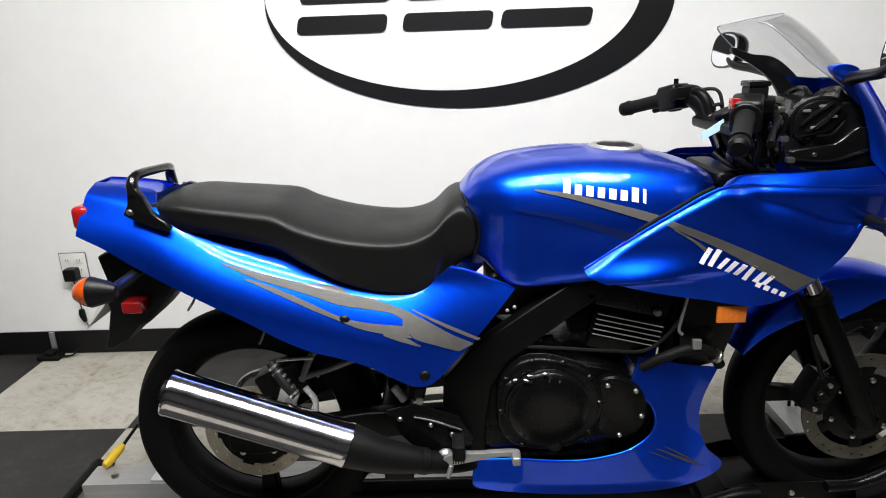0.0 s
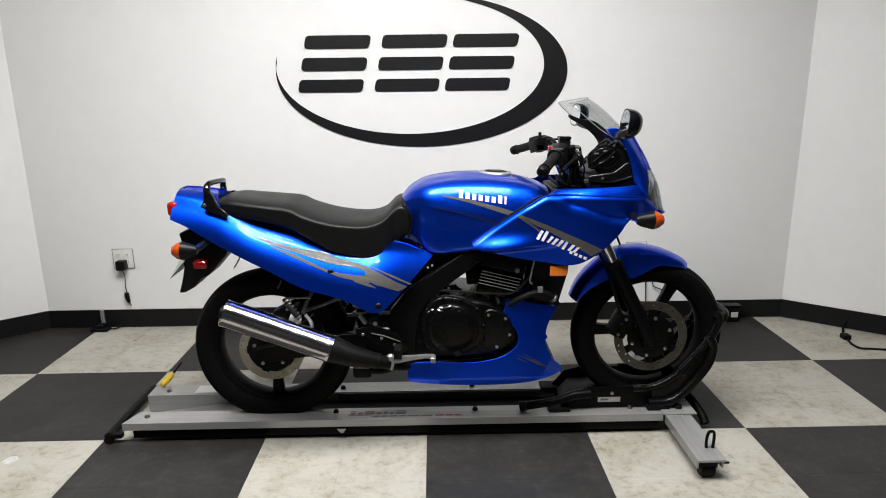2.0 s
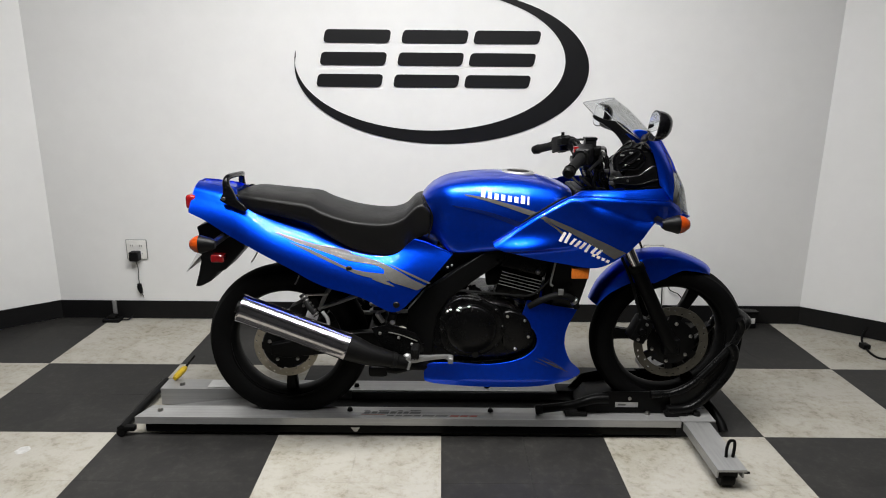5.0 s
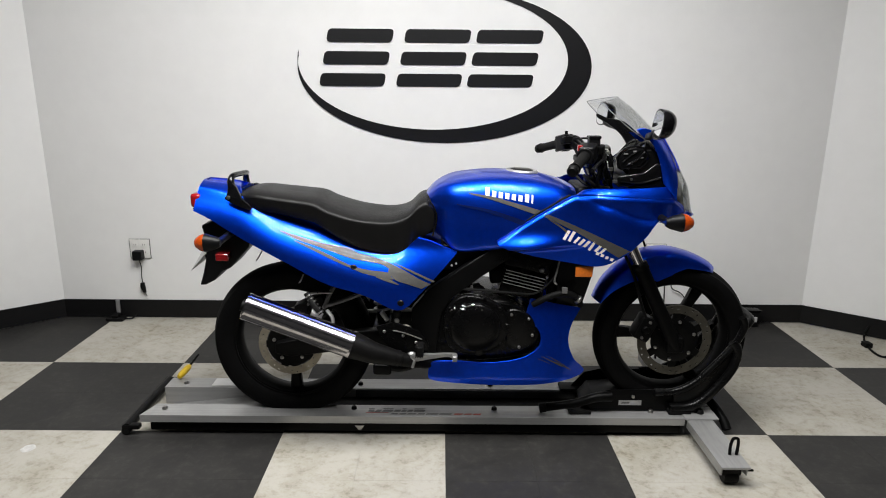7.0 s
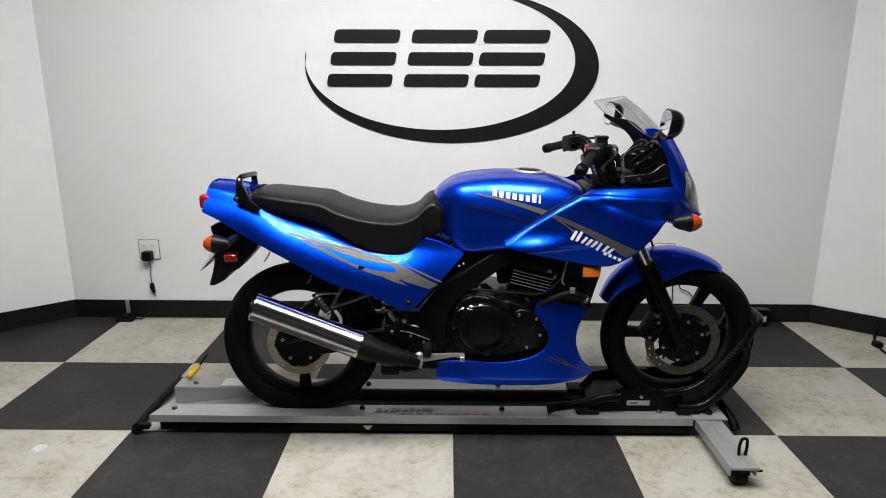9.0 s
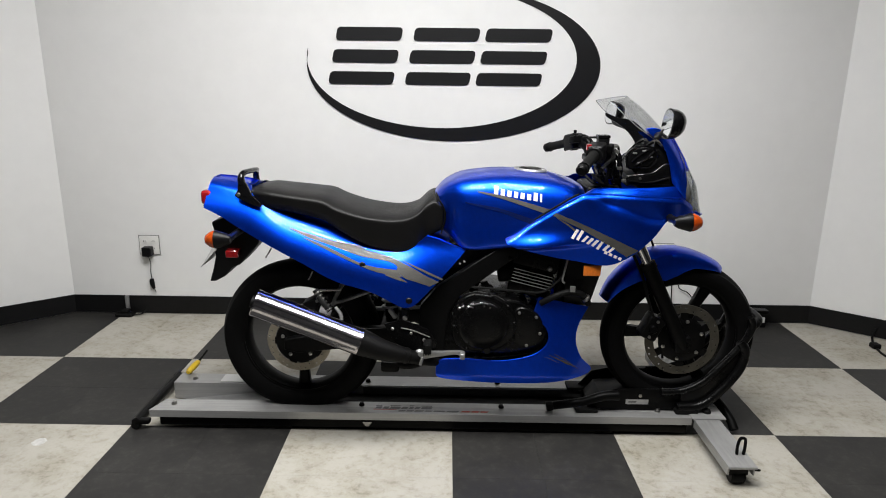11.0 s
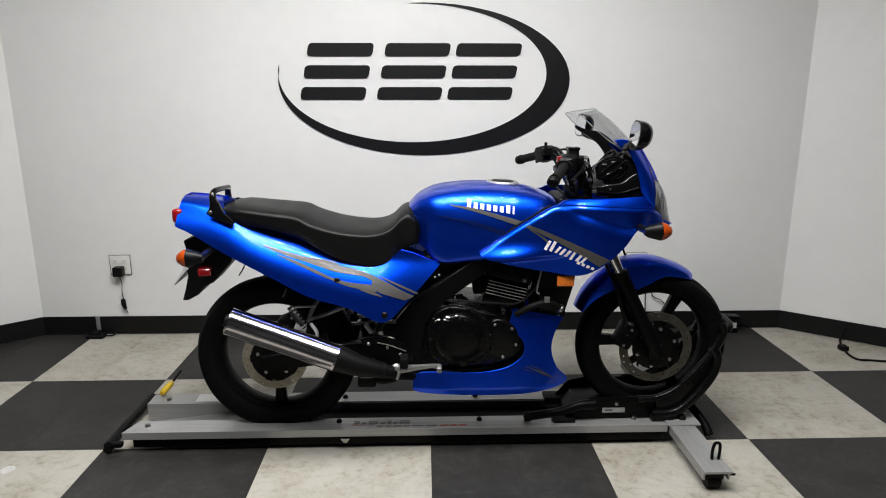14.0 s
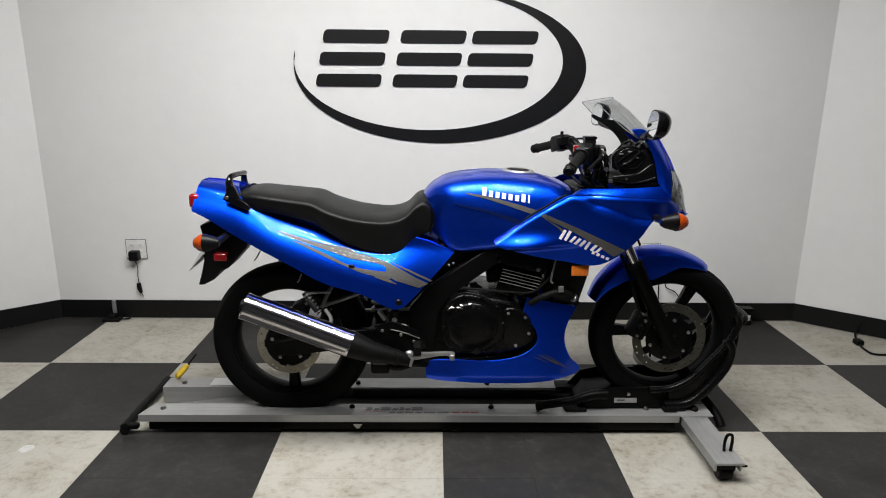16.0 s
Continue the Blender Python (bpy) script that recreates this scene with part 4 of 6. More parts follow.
# ---- tail and side panels
SIDE_TOP = [(-0.850, 0.946), (-0.800, 0.942), (-0.750, 0.934), (-0.720, 0.925), (-0.698, 0.895), (-0.672, 0.872), (-0.560, 0.848), (-0.442, 0.819), (-0.386, 0.780), (-0.311, 0.746), (-0.206, 0.718),
            (-0.146, 0.731), (-0.100, 0.769), (-0.085, 0.770), (-0.020, 0.741), (0.034, 0.719)]
SIDE_LOW = [(-0.862, 0.853), (-0.800, 0.826), (-0.740, 0.790), (-0.670, 0.750), (-0.600, 0.712), (-0.520, 0.671), (-0.450, 0.632), (-0.390, 0.607), (-0.330, 0.592),
            (-0.270, 0.573), (-0.215, 0.545), (-0.178, 0.529), (-0.150, 0.531), (-0.128, 0.545)]
SIDE_UPPER = eased([(-0.860, 0.951), (-0.800, 0.945), (-0.740, 0.936), (-0.690, 0.920), (-0.640, 0.890), (-0.560, 0.850), (-0.386, 0.788), (-0.206, 0.745), (-0.090, 0.752), (0.040, 0.740)])
SIDE_LOWER = eased([(-0.860, 0.850), (-0.740, 0.790), (-0.600, 0.712), (-0.450, 0.635), (-0.330, 0.590), (-0.185, 0.530), (-0.080, 0.540), (0.040, 0.560)])
SIDE_W = eased([(-0.870, 0.128), (-0.800, 0.138), (-0.700, 0.150), (-0.560, 0.163), (-0.420, 0.175), (-0.300, 0.186), (-0.190, 0.194), (-0.080, 0.190), (0.040, 0.176)])


def side_width(x, z, *_):
    zt, zb = SIDE_UPPER(x), SIDE_LOWER(x)
    v = min(1.3, max(-0.3, (zt - z) / max(zt - zb, 0.03)))
    k = 1.0 - 0.55 / (1 + math.exp(-(x + 0.13) / 0.03))       # flatter towards the tank
    m = min(1.0, max(0.0, (x + 0.70) / 0.14))                  # the tail is upright with a rounded top
    q = max(0.0, zt - 0.012 - z)                               # a leaning shoulder below the top edge, then upright
    lean = 0.5 * 0.74 * max(0.0, 0.130 - max(q, 0.055)) ** 2 / 0.075 + max(0.0, 0.055 - q) * (0.74 + 0.5 * 0.28 * max(0.0, 0.055 - q) / 0.055)
    roll = lean * (0.78 + 0.22 * m) + 0.052 * (1 - m) * (max(0.0, 0.22 - max(0.0, v)) / 0.22) ** 1.6
    return SIDE_W(x) - k * roll + 0.012 * max(0.0, v - 0.45)


side_r, side_l = patch("side_panel", SIDE_TOP, SIDE_LOW, side_width, BLUE, nu=88, nv=18, sides=(1, -1), label="blue side panel with grey flame stripe")


def tail_point(u, t):
    x = -0.850 + 0.130 * u
    zs = level(SIDE_TOP, x)
    w = side_width(x, zs) + 0.0015
    k = abs(t)
    return (x, C + w * t, zs - 0.006 * (1 - k ** 3) - 0.0005)


full_patch("tail_cowl", tail_point, BLUE, 10, 14, 0.003, "blue tail cowl")
full_patch("tail_rear_panel", lambda u, t: (-0.849 - 0.010 * u - 0.006 * (1 - t * t), C + (side_width(-0.849, 0.944 - 0.092 * u) - 0.003) * t, 0.944 - 0.092 * u), BLUE, 8, 12, 0.003)
light = put("tail_light", box((-0.880, C - 0.106, 0.858), (-0.842, C + 0.106, 0.908), 0.015, 4), RED, bike, "red tail light lens")
put("tail_light_rim", box((-0.872, C - 0.104, 0.853), (-0.850, C + 0.104, 0.8585), 0.002), PLASTIC_BLACK, light)


def decal(name, a, b_, width, material, parent, nu=30, nv=4):
    return patch(name, a, b_, width, material, parent, nu, nv, 0.0006, (1,), proud=0.0018)


for panel, s in ((side_r, 1),):
    decal("stripe", [(-0.568, 0.789), (-0.501, 0.768), (-0.435, 0.749), (-0.385, 0.739), (-0.330, 0.730), (-0.305, 0.716), (-0.260, 0.706), (-0.198, 0.687)],
          [(-0.569, 0.787), (-0.502, 0.757), (-0.436, 0.735), (-0.381, 0.717), (-0.326, 0.699), (-0.269, 0.689), (-0.224, 0.681), (-0.194, 0.667)], side_width, GREY_DECAL, panel, 56)
    decal("stripe", [(-0.198, 0.687), (-0.144, 0.664), (-0.099, 0.640), (-0.055, 0.619)], [(-0.199, 0.657), (-0.174, 0.633), (-0.134, 0.620), (-0.086, 0.604)], side_width, GREY_DECAL, panel, 24)
    decal("stripe", [(-0.519, 0.758), (-0.459, 0.737), (-0.393, 0.708), (-0.327, 0.679), (-0.271, 0.665), (-0.198, 0.657)],
          [(-0.519, 0.755), (-0.460, 0.728), (-0.394, 0.698), (-0.328, 0.671), (-0.272, 0.651), (-0.180, 0.634)], side_width, GREY_DECAL, panel, 40)
    decal("stripe", [(-0.232, 0.646), (-0.196, 0.637), (-0.163, 0.619)], [(-0.240, 0.641), (-0.200, 0.627), (-0.163, 0.617)], side_width, GREY_DECAL, panel, 12)
    decal("thin_stripe", [(-0.180, 0.687), (-0.110, 0.661), (-0.041, 0.629)], [(-0.178, 0.684), (-0.106, 0.652), (-0.047, 0.625)], side_width, GREY_DECAL, panel)
    for px, pz in ((-0.157, 0.553), (-0.317, 0.671)):
        w = side_width(px, pz)
        put("screw_cap", turned([(0, 0.0035), (0.008, 0.003), (0.0115, 0.0)], Matrix.Translation((px, C - w, pz)) @ AXIS_Y, 18), PLASTIC_BLACK, panel)

# grab rail brackets and loop
for s in (1, -1):
    y = C - s * 0.134
    high = 0.952 if s > 0 else 0.912
    put("grab_bracket", slab([(-0.750, 0.897), (-0.738, min(high - 0.006, 0.918)), (-0.734, high - 0.006), (-0.718, high), (-0.706, min(high - 0.004, 0.934)), (-0.692, 0.900), (-0.668, 0.880), (-0.658, 0.866), (-0.664, 0.858), (-0.690, 0.866), (-0.725, 0.882)],
                             y - s * 0.008, y + s * 0.008, 0.004, 3), GLOSS_BLACK, bike, "gloss black grab rail bracket")
    put("bracket_bolt", turned([(0, 0.004), (0.005, 0.004), (0.007, 0)], Matrix.Translation((-0.735, y - s * 0.008, 0.902)) @ (AXIS_Y if s > 0 else Matrix.Rotation(radians(-90), 4, "X")), 12), BARE_STEEL, bike)
put("grab_rail", tube([(-0.724, C - 0.132, 0.935), (-0.727, C - 0.129, 0.954), (-0.726, C - 0.118, 0.967), (-0.722, C - 0.092, 0.972), (-0.719, C, 0.967), (-0.722, C + 0.040, 0.963),
                       (-0.730, C + 0.062, 0.956), (-0.736, C + 0.074, 0.940), (-0.735, C + 0.078, 0.915)], [0.013, 0.012, 0.0105, 0.0095, 0.009, 0.009, 0.010, 0.0115, 0.012], 56, 12), GLOSS_BLACK, bike, "gloss black grab rail")
put("seat_latch_cover", box((-0.728, C - 0.095, 0.850), (-0.675, C + 0.095, 0.908), 0.012, 3), PLASTIC_BLACK, bike)

# rear fender, plate holder, indicators
put("rear_fender", slab([(-0.862, 0.790), (-0.800, 0.815), (-0.690, 0.768), (-0.700, 0.712), (-0.748, 0.660), (-0.772, 0.634), (-0.800, 0.624), (-0.828, 0.590), (-0.862, 0.572),
                         (-0.884, 0.570), (-0.868, 0.618), (-0.856, 0.665), (-0.862, 0.700), (-0.850, 0.735)], C - 0.070, C + 0.070, 0.008, 3), PLASTIC_BLACK, bike, "black plastic rear fender")
put("plate_bracket", slab([(-0.850, 0.690), (-0.890, 0.645), (-0.906, 0.628), (-0.880, 0.668), (-0.858, 0.705)], C - 0.085, C + 0.085, 0.001), CLEAR_PLASTIC, bike, "grey licence plate bracket")
put("side_reflector", box((-0.806, C - 0.112, 0.672), (-0.762, C - 0.068, 0.698), 0.005, 3), RED, bike, "red side reflector")
put("tail_lock", box((-0.842, C - 0.06, 0.812), (-0.826, C - 0.045, 0.842), 0.003), PLASTIC_BLACK, bike)


def indicator(x_tip, x_back, z, y, s, direction, label):
    """A pod on a short stalk with an amber lens at its tip."""
    d = 1 if direction > 0 else -1
    m = Matrix.Translation((x_back, y, z)) @ Matrix.Rotation(radians(90 * d), 4, "Y") @ Matrix.Scale(1.15, 4, (1, 0, 0))
    h = abs(x_tip - x_back)
    body = put("turn_signal", turned([(0, 0), (0.011, 0.002), (0.018, 0.016), (0.0245, h * 0.48), (0.0268, h * 0.58), (0.0268, h * 0.61), (0, h * 0.61)], m, 28), PLASTIC_BLACK, bike, label)
    put("lens", turned([(0.0255, h * 0.615), (0.0256, h * 0.68), (0.0225, h * 0.80), (0.0135, h * 0.965), (0.008, h), (0, h)], m, 28), AMBER, body, "amber turn signal lens")
    put("stalk", rod((x_back + d * 0.012, y, z), (x_back - d * 0.002, C - s * 0.06, z + 0.010), 0.012, 12), PLASTIC_BLACK, body)
    return body


for s in (1, -1):
    indicator(-0.828, -0.742, 0.766, C - s * 0.225, s, -1, "black rear turn signal with amber lens")


# ---- fairing
FAIR_TOP = [(0.168, 0.766), (0.245, 0.818), (0.330, 0.876), (0.413, 0.926), (0.500, 0.928), (0.600, 0.922), (0.700, 0.916), (0.755, 0.910), (0.800, 0.884)]
FAIR_LOW = [(0.172, 0.755), (0.238, 0.731), (0.313, 0.714), (0.400, 0.701), (0.511, 0.690), (0.592, 0.730), (0.650, 0.785), (0.700, 0.838), (0.800, 0.858)]
FAIR_W = eased([(0.160, 0.175), (0.300, 0.197), (0.420, 0.216), (0.540, 0.226), (0.640, 0.219), (0.720, 0.202), (0.765, 0.180), (0.810, 0.142)])


def fair_width(x, z, *_):
    ridge = level(FAIR_TOP, x)
    diagonal = min(level([(0.400, 0.925), (0.533, 0.889), (0.630, 0.851), (0.720, 0.836)], x), ridge)
    k = min(1.0, max(0.0, (x - 0.41) / 0.08))
    down = max(0.0, ridge - z)
    groove = (ridge - diagonal) * k                 # flat band between the ridge and the diagonal fold
    below = max(0.0, down - groove)
    flare = -0.16 * min(down, groove) + (0.16 * groove + 0.014 * k) * (1 - math.exp(-below / 0.018))
    dz = z - 0.750 - 0.10 * (x - 0.268)
    scoop = 0.034 * math.exp(-((x - 0.262) / 0.120) ** 2) * math.exp(-(dz / (0.034 if dz > 0 else 0.009)) ** 2)
    rolled = 0.011 * max(0.0, 1 - down / 0.016) ** 2          # rounded upper edge
    return FAIR_W(x) - 0.015 * k - rolled + flare - 0.10 * below + scoop


fair_r, fair_l = patch("side_fairing", FAIR_TOP, FAIR_LOW, fair_width, BLUE, nu=80, nv=48, sides=(1, -1), label="blue side fairing with grey stripe")
SHELF_TOP = [(0.432, 0.936), (0.462, 0.947), (0.550, 0.948), (0.640, 0.949), (0.700, 0.951), (0.742, 0.952)]
SHELF_LOW = [(0.410, 0.925), (0.450, 0.928), (0.530, 0.927), (0.625, 0.921), (0.700, 0.917), (0.757, 0.911)]


def shelf_width(x, z, u, v):
    return fair_width(x, level(FAIR_TOP, x)) + 0.001 - 0.015 * (1 - v) - 0.007 * (1 - v) ** 2


patch("fairing_shelf", SHELF_TOP, SHELF_LOW, shelf_width, BLUE, nu=40, nv=8, sides=(1, -1), label="blue upper edge of the fairing")
# pillar that rises to the windscreen and mirror
PILLAR_BACK = [(0.716, 0.963), (0.704, 1.020), (0.684, 1.075), (0.655, 1.112)]
PILLAR_FRONT = [(0.757, 0.911), (0.768, 0.985), (0.752, 1.045), (0.722, 1.105)]


def pillar_width(x, z, u, v):
    back = level([(0.96, 0.150), (1.03, 0.142), (1.112, 0.132)], z)
    front = level([(0.90, 0.181), (0.985, 0.128), (1.045, 0.105), (1.105, 0.085)], z)
    return back * (1 - v) + front * v + 0.010 * math.sin(math.pi * v)


patch("fairing_pillar", PILLAR_BACK, PILLAR_FRONT, pillar_width, BLUE, nu=24, nv=10, sides=(1, -1), label="blue fairing pillar below the windscreen")


def across(side, centre, widths, power=2.2):
    """A bowed surface: at t = 0 the centre curve, at t = 1 or -1 the side curve."""
    cs, cc = curve(side, 40), curve(centre, 40)
    def at(u, t):
        i = u * 40
        j = min(int(i), 39)
        f = i - j
        s = cs[j] * (1 - f) + cs[j + 1] * f
        c = cc[j] * (1 - f) + cc[j + 1] * f
        k = abs(t)
        w = level(widths, u)
        a = k * math.pi / 2
        return (c[0] + (s[0] - c[0]) * (1 - math.cos(a)) ** 0.9, C + math.copysign(w * math.sin(a), t), c[1] + (s[1] - c[1]) * (1 - math.cos(a)) ** 0.9)
    return at


full_patch("headlight_lens", across([(0.812, 0.862), (0.775, 0.915), (0.785, 0.965), (0.768, 1.010)], [(0.858, 0.842), (0.846, 0.885), (0.828, 0.925), (0.800, 0.985)],
                                    [(0, 0.125), (0.4, 0.160), (1, 0.122)]), LENS, 20, 24, 0.003, "clear grey headlight cover")
full_patch("headlight_housing", across([(0.800, 0.866), (0.762, 0.916), (0.772, 0.962), (0.756, 1.004)], [(0.834, 0.848), (0.822, 0.885), (0.806, 0.925), (0.780, 0.980)],
                                       [(0, 0.118), (0.4, 0.150), (1, 0.114)]), LAMP_GREY, 14, 20, 0.003, "grey headlight housing")
put("headlight_reflector", turned(curve([(0.010, -0.075), (0.045, -0.06), (0.070, -0.02), (0.078, 0.0)], 12), Matrix.Translation((0.800, C, 0.915)) @ Matrix.Rotation(radians(90), 4, "Y"), 32), SILVER, bike, "silver headlight reflector")
full_patch("nose_cowl", across([(0.770, 1.005), (0.757, 1.045), (0.722, 1.106)], [(0.799, 0.988), (0.774, 1.038), (0.737, 1.106)], [(0, 0.122), (0.5, 0.104), (1, 0.086)]),
           BLUE, 14, 24, 0.003, "blue nose cowl above the headlight")
full_patch("chin_cowl", across([(0.700, 0.838), (0.760, 0.846), (0.812, 0.862)], [(0.780, 0.820), (0.835, 0.826), (0.868, 0.842)], [(0, 0.185), (0.5, 0.160), (1, 0.126)]),
           BLUE, 10, 24, 0.003)
SCREEN_SIDE = [(0.500, 1.222), (0.546, 1.180), (0.594, 1.141), (0.656, 1.100)]
SCREEN_MID = [(0.582, 1.239), (0.636, 1.200), (0.686, 1.154), (0.735, 1.106)]
SCREEN_W = [(0, 0.092), (0.02, 0.112), (0.05, 0.122), (0.10, 0.127), (0.2, 0.132), (0.35, 0.136), (1, 0.128)]
screen_ob = full_patch("windscreen", across(SCREEN_SIDE, SCREEN_MID,
                                           SCREEN_W), SCREEN, 24, 32, 0.003, "clear acrylic windscreen")
edge = across(SCREEN_SIDE, SCREEN_MID, SCREEN_W)
steps = [(i / 36) ** 1.8 for i in range(37)]
rim_path = [edge(u, -1) for u in steps[::-1]] + [edge(0, -1 + i / 16) for i in range(1, 33)] + [edge(u, 1) for u in steps[1:]]
put("screen_edge", tube(rim_path, 0.0013, len(rim_path) - 1, 6, smooth_path=False), SCREEN_EDGE, screen_ob, "pale polished screen edge")
# black inner panels under the screen edges
for s in (-1,):
    put("inner_panel", slab([(0.548, 1.176), (0.590, 1.160), (0.640, 1.152), (0.685, 1.120), (0.722, 1.075), (0.728, 1.000), (0.700, 0.968), (0.682, 1.010), (0.662, 1.068), (0.632, 1.108), (0.588, 1.140), (0.550, 1.162)],
                            C - s * 0.126, C - s * 0.140, 0.003, 2, smooth_n=44), PLASTIC_BLACK, bike)

put("inner_panel", slab([(0.655, 1.095), (0.700, 1.060), (0.728, 1.000), (0.738, 0.964), (0.690, 0.964), (0.680, 1.020), (0.652, 1.070)], C - 0.122, C - 0.114, 0.002), PLASTIC_BLACK, bike)

# rolled panel edges, and a black strip for the shaded gap beside the tank
for s in (1, -1):
    lip = [(x, C - s * (fair_width(x, z) - 0.002), z) for x, z in [curve(FAIR_TOP, 80)[k] for k in range(0, 72)]]
    put("panel_edge", tube(lip, 0.0042, len(lip) - 1, 10, smooth_path=False), BLUE, bike)
    gap = [(x - 0.004, C - s * (max(fair_width(x, z), tank_width(min(x, 0.43), z)) - 0.004), z + 0.006) for x, z in [curve(FAIR_TOP, 80)[k] for k in range(0, 30)]]
    put("gap_shade", tube(gap, 0.0036, len(gap) - 1, 8, smooth_path=False), RUBBER, bike, "black strip standing in for the shaded gap beside the tank")
    low = [(x, C - s * (side_width(x, z) - 0.0015), z) for x, z in curve([(-0.098, 0.769), (-0.060, 0.760), (-0.015, 0.740), (0.033, 0.720)], 16)]
    put("panel_edge", tube(low, 0.0032, 16, 10, smooth_path=False), BLUE, bike)

decal("stripe", [(0.328, 0.866), (0.420, 0.829), (0.534, 0.778), (0.606, 0.744)], [(0.316, 0.858), (0.421, 0.809), (0.498, 0.765), (0.568, 0.722)], fair_width, GREY_DECAL, fair_r, 40, 6)
decal("thin_stripe", [(0.330, 0.852), (0.372, 0.828), (0.402, 0.806)], [(0.330, 0.849), (0.370, 0.823), (0.396, 0.800)], fair_width, GREY_DECAL, fair_r, 16, 2)


def bar_mark(x0, z0, x1, z1, height, lean, width, parent, material):
    """A plain slanted stroke laid on a curved panel, in place of a maker's lettering."""
    return decal("plain_mark", [(x0 + lean, z0 + height), ((x0 + x1) / 2 + lean, (z0 + z1) / 2 + height), (x1 + lean, z1 + height)],
                 [(x0, z0), ((x0 + x1) / 2, (z0 + z1) / 2), (x1, z1)], width, material, parent, 8, 3)


# plain white marks where the maker's and model names stand
for i in range(8):
    x = 0.124 + i * 0.0218
    drop = (x - 0.124) * 0.152
    tall = 0.026 if i in (0, 6, 7) else 0.019
    bar_mark(x, 0.921 - drop, x + (0.006 if i == 7 else 0.0135), 0.921 - drop - 0.0024, tall, 0.0015, tank_width, tank_ob, WHITE_DECAL)
for x, z, w, h in ((0.380, 0.784, 0.009, 0.030), (0.397, 0.779, 0.009, 0.032), (0.415, 0.773, 0.008, 0.020), (0.431, 0.766, 0.009, 0.020), (0.448, 0.759, 0.009, 0.021),
                   (0.466, 0.748, 0.008, 0.030), (0.486, 0.744, 0.009, 0.021), (0.503, 0.738, 0.008, 0.018)):
    bar_mark(x, z, x + w, z - w * 0.45, h, 0.017, fair_width, fair_r, WHITE_DECAL)
for x in (0.492, 0.508, 0.524, 0.540):
    bar_mark(x, 0.733 - (x - 0.492) * 0.42, x + 0.010, 0.729 - (x - 0.492) * 0.42, 0.009, 0.004, fair_width, fair_r, WHITE_DECAL)
decal("dark_stripe", [(0.070, 0.929), (0.143, 0.918), (0.237, 0.894), (0.308, 0.873)], [(0.070, 0.925), (0.143, 0.908), (0.218, 0.885), (0.298, 0.858)], tank_width, GREY_DECAL, tank_ob)
decal("dark_stripe", [(0.030, 0.892), (0.145, 0.874), (0.268, 0.836)], [(0.030, 0.888), (0.145, 0.861), (0.250, 0.822)], tank_width, DARK_DECAL, tank_ob)

for s in (1, -1):
    indicator(0.792, 0.700, 0.850, C - s * 0.245, s, 1, "black front turn signal with amber lens")
    put("marker_reflector", box((0.434, C - s * 0.185 - 0.004, 0.648), (0.492, C - s * 0.185 + 0.004, 0.684), 0.002), AMBER_REFLECTOR, bike, "amber side reflector below the fairing")

# ---- lower cowl
COWL_IN = [(-0.058, 0.312), (-0.034, 0.326), (0.046, 0.331), (0.136, 0.328), (0.200, 0.332), (0.272, 0.348), (0.318, 0.378), (0.333, 0.415), (0.319, 0.455), (0.279, 0.490), (0.295, 0.558)]
COWL_OUT = [(-0.064, 0.288), (-0.052, 0.258), (0.050, 0.250), (0.200, 0.247), (0.360, 0.252), (0.490, 0.282), (0.452, 0.338), (0.431, 0.396), (0.438, 0.454), (0.474, 0.518)]


COWL_W = eased([(-0.08, 0.150), (0.05, 0.166), (0.20, 0.172), (0.34, 0.168), (0.44, 0.156), (0.52, 0.134)])


def cowl_width(x, z, u, v):
    return COWL_W(x) - 0.018 + 0.13 * (0.55 - max(z, 0.27)) - 0.10 * max(0.0, 0.27 - z) - 0.10 * max(0.0, x - 0.40)


cowl_r, cowl_l = patch("lower_cowl", COWL_IN, COWL_OUT, cowl_width, BLUE, nu=80, nv=12, sides=(1, -1), label="blue lower engine cowl")
for s in (1, -1):
    lip = [(x, C - s * (cowl_width(x, z, 0, 0) - 0.001), z) for x, z in curve(COWL_IN, 64)]
    put("panel_edge", tube(lip, 0.0026, 64, 8, smooth_path=False), BLUE, bike)
for x0, z0, x1, z1, h in ((0.335, 0.352, 0.410, 0.312, 0.004), (0.352, 0.356, 0.432, 0.308, 0.003), (0.365, 0.338, 0.445, 0.296, 0.005), (0.320, 0.345, 0.372, 0.322, 0.002)):
    decal("scuff_mark", [(x0, z0 + h * 0.3), ((x0 + x1) / 2, (z0 + z1) / 2 + h), (x1, z1 + h * 0.2)], [(x0, z0), ((x0 + x1) / 2, (z0 + z1) / 2), (x1, z1)], lambda x, z, *_: cowl_width(x, z, 0, 0), SCUFF, cowl_r, 12, 2)
full_patch("belly_pan", lambda u, t: (-0.05 + 0.53 * u, C + 0.105 * t, 0.256 + 0.03 * u ** 4 - 0.006 * (1 - t * t)), PLASTIC_BLACK, 16, 8, 0.003)

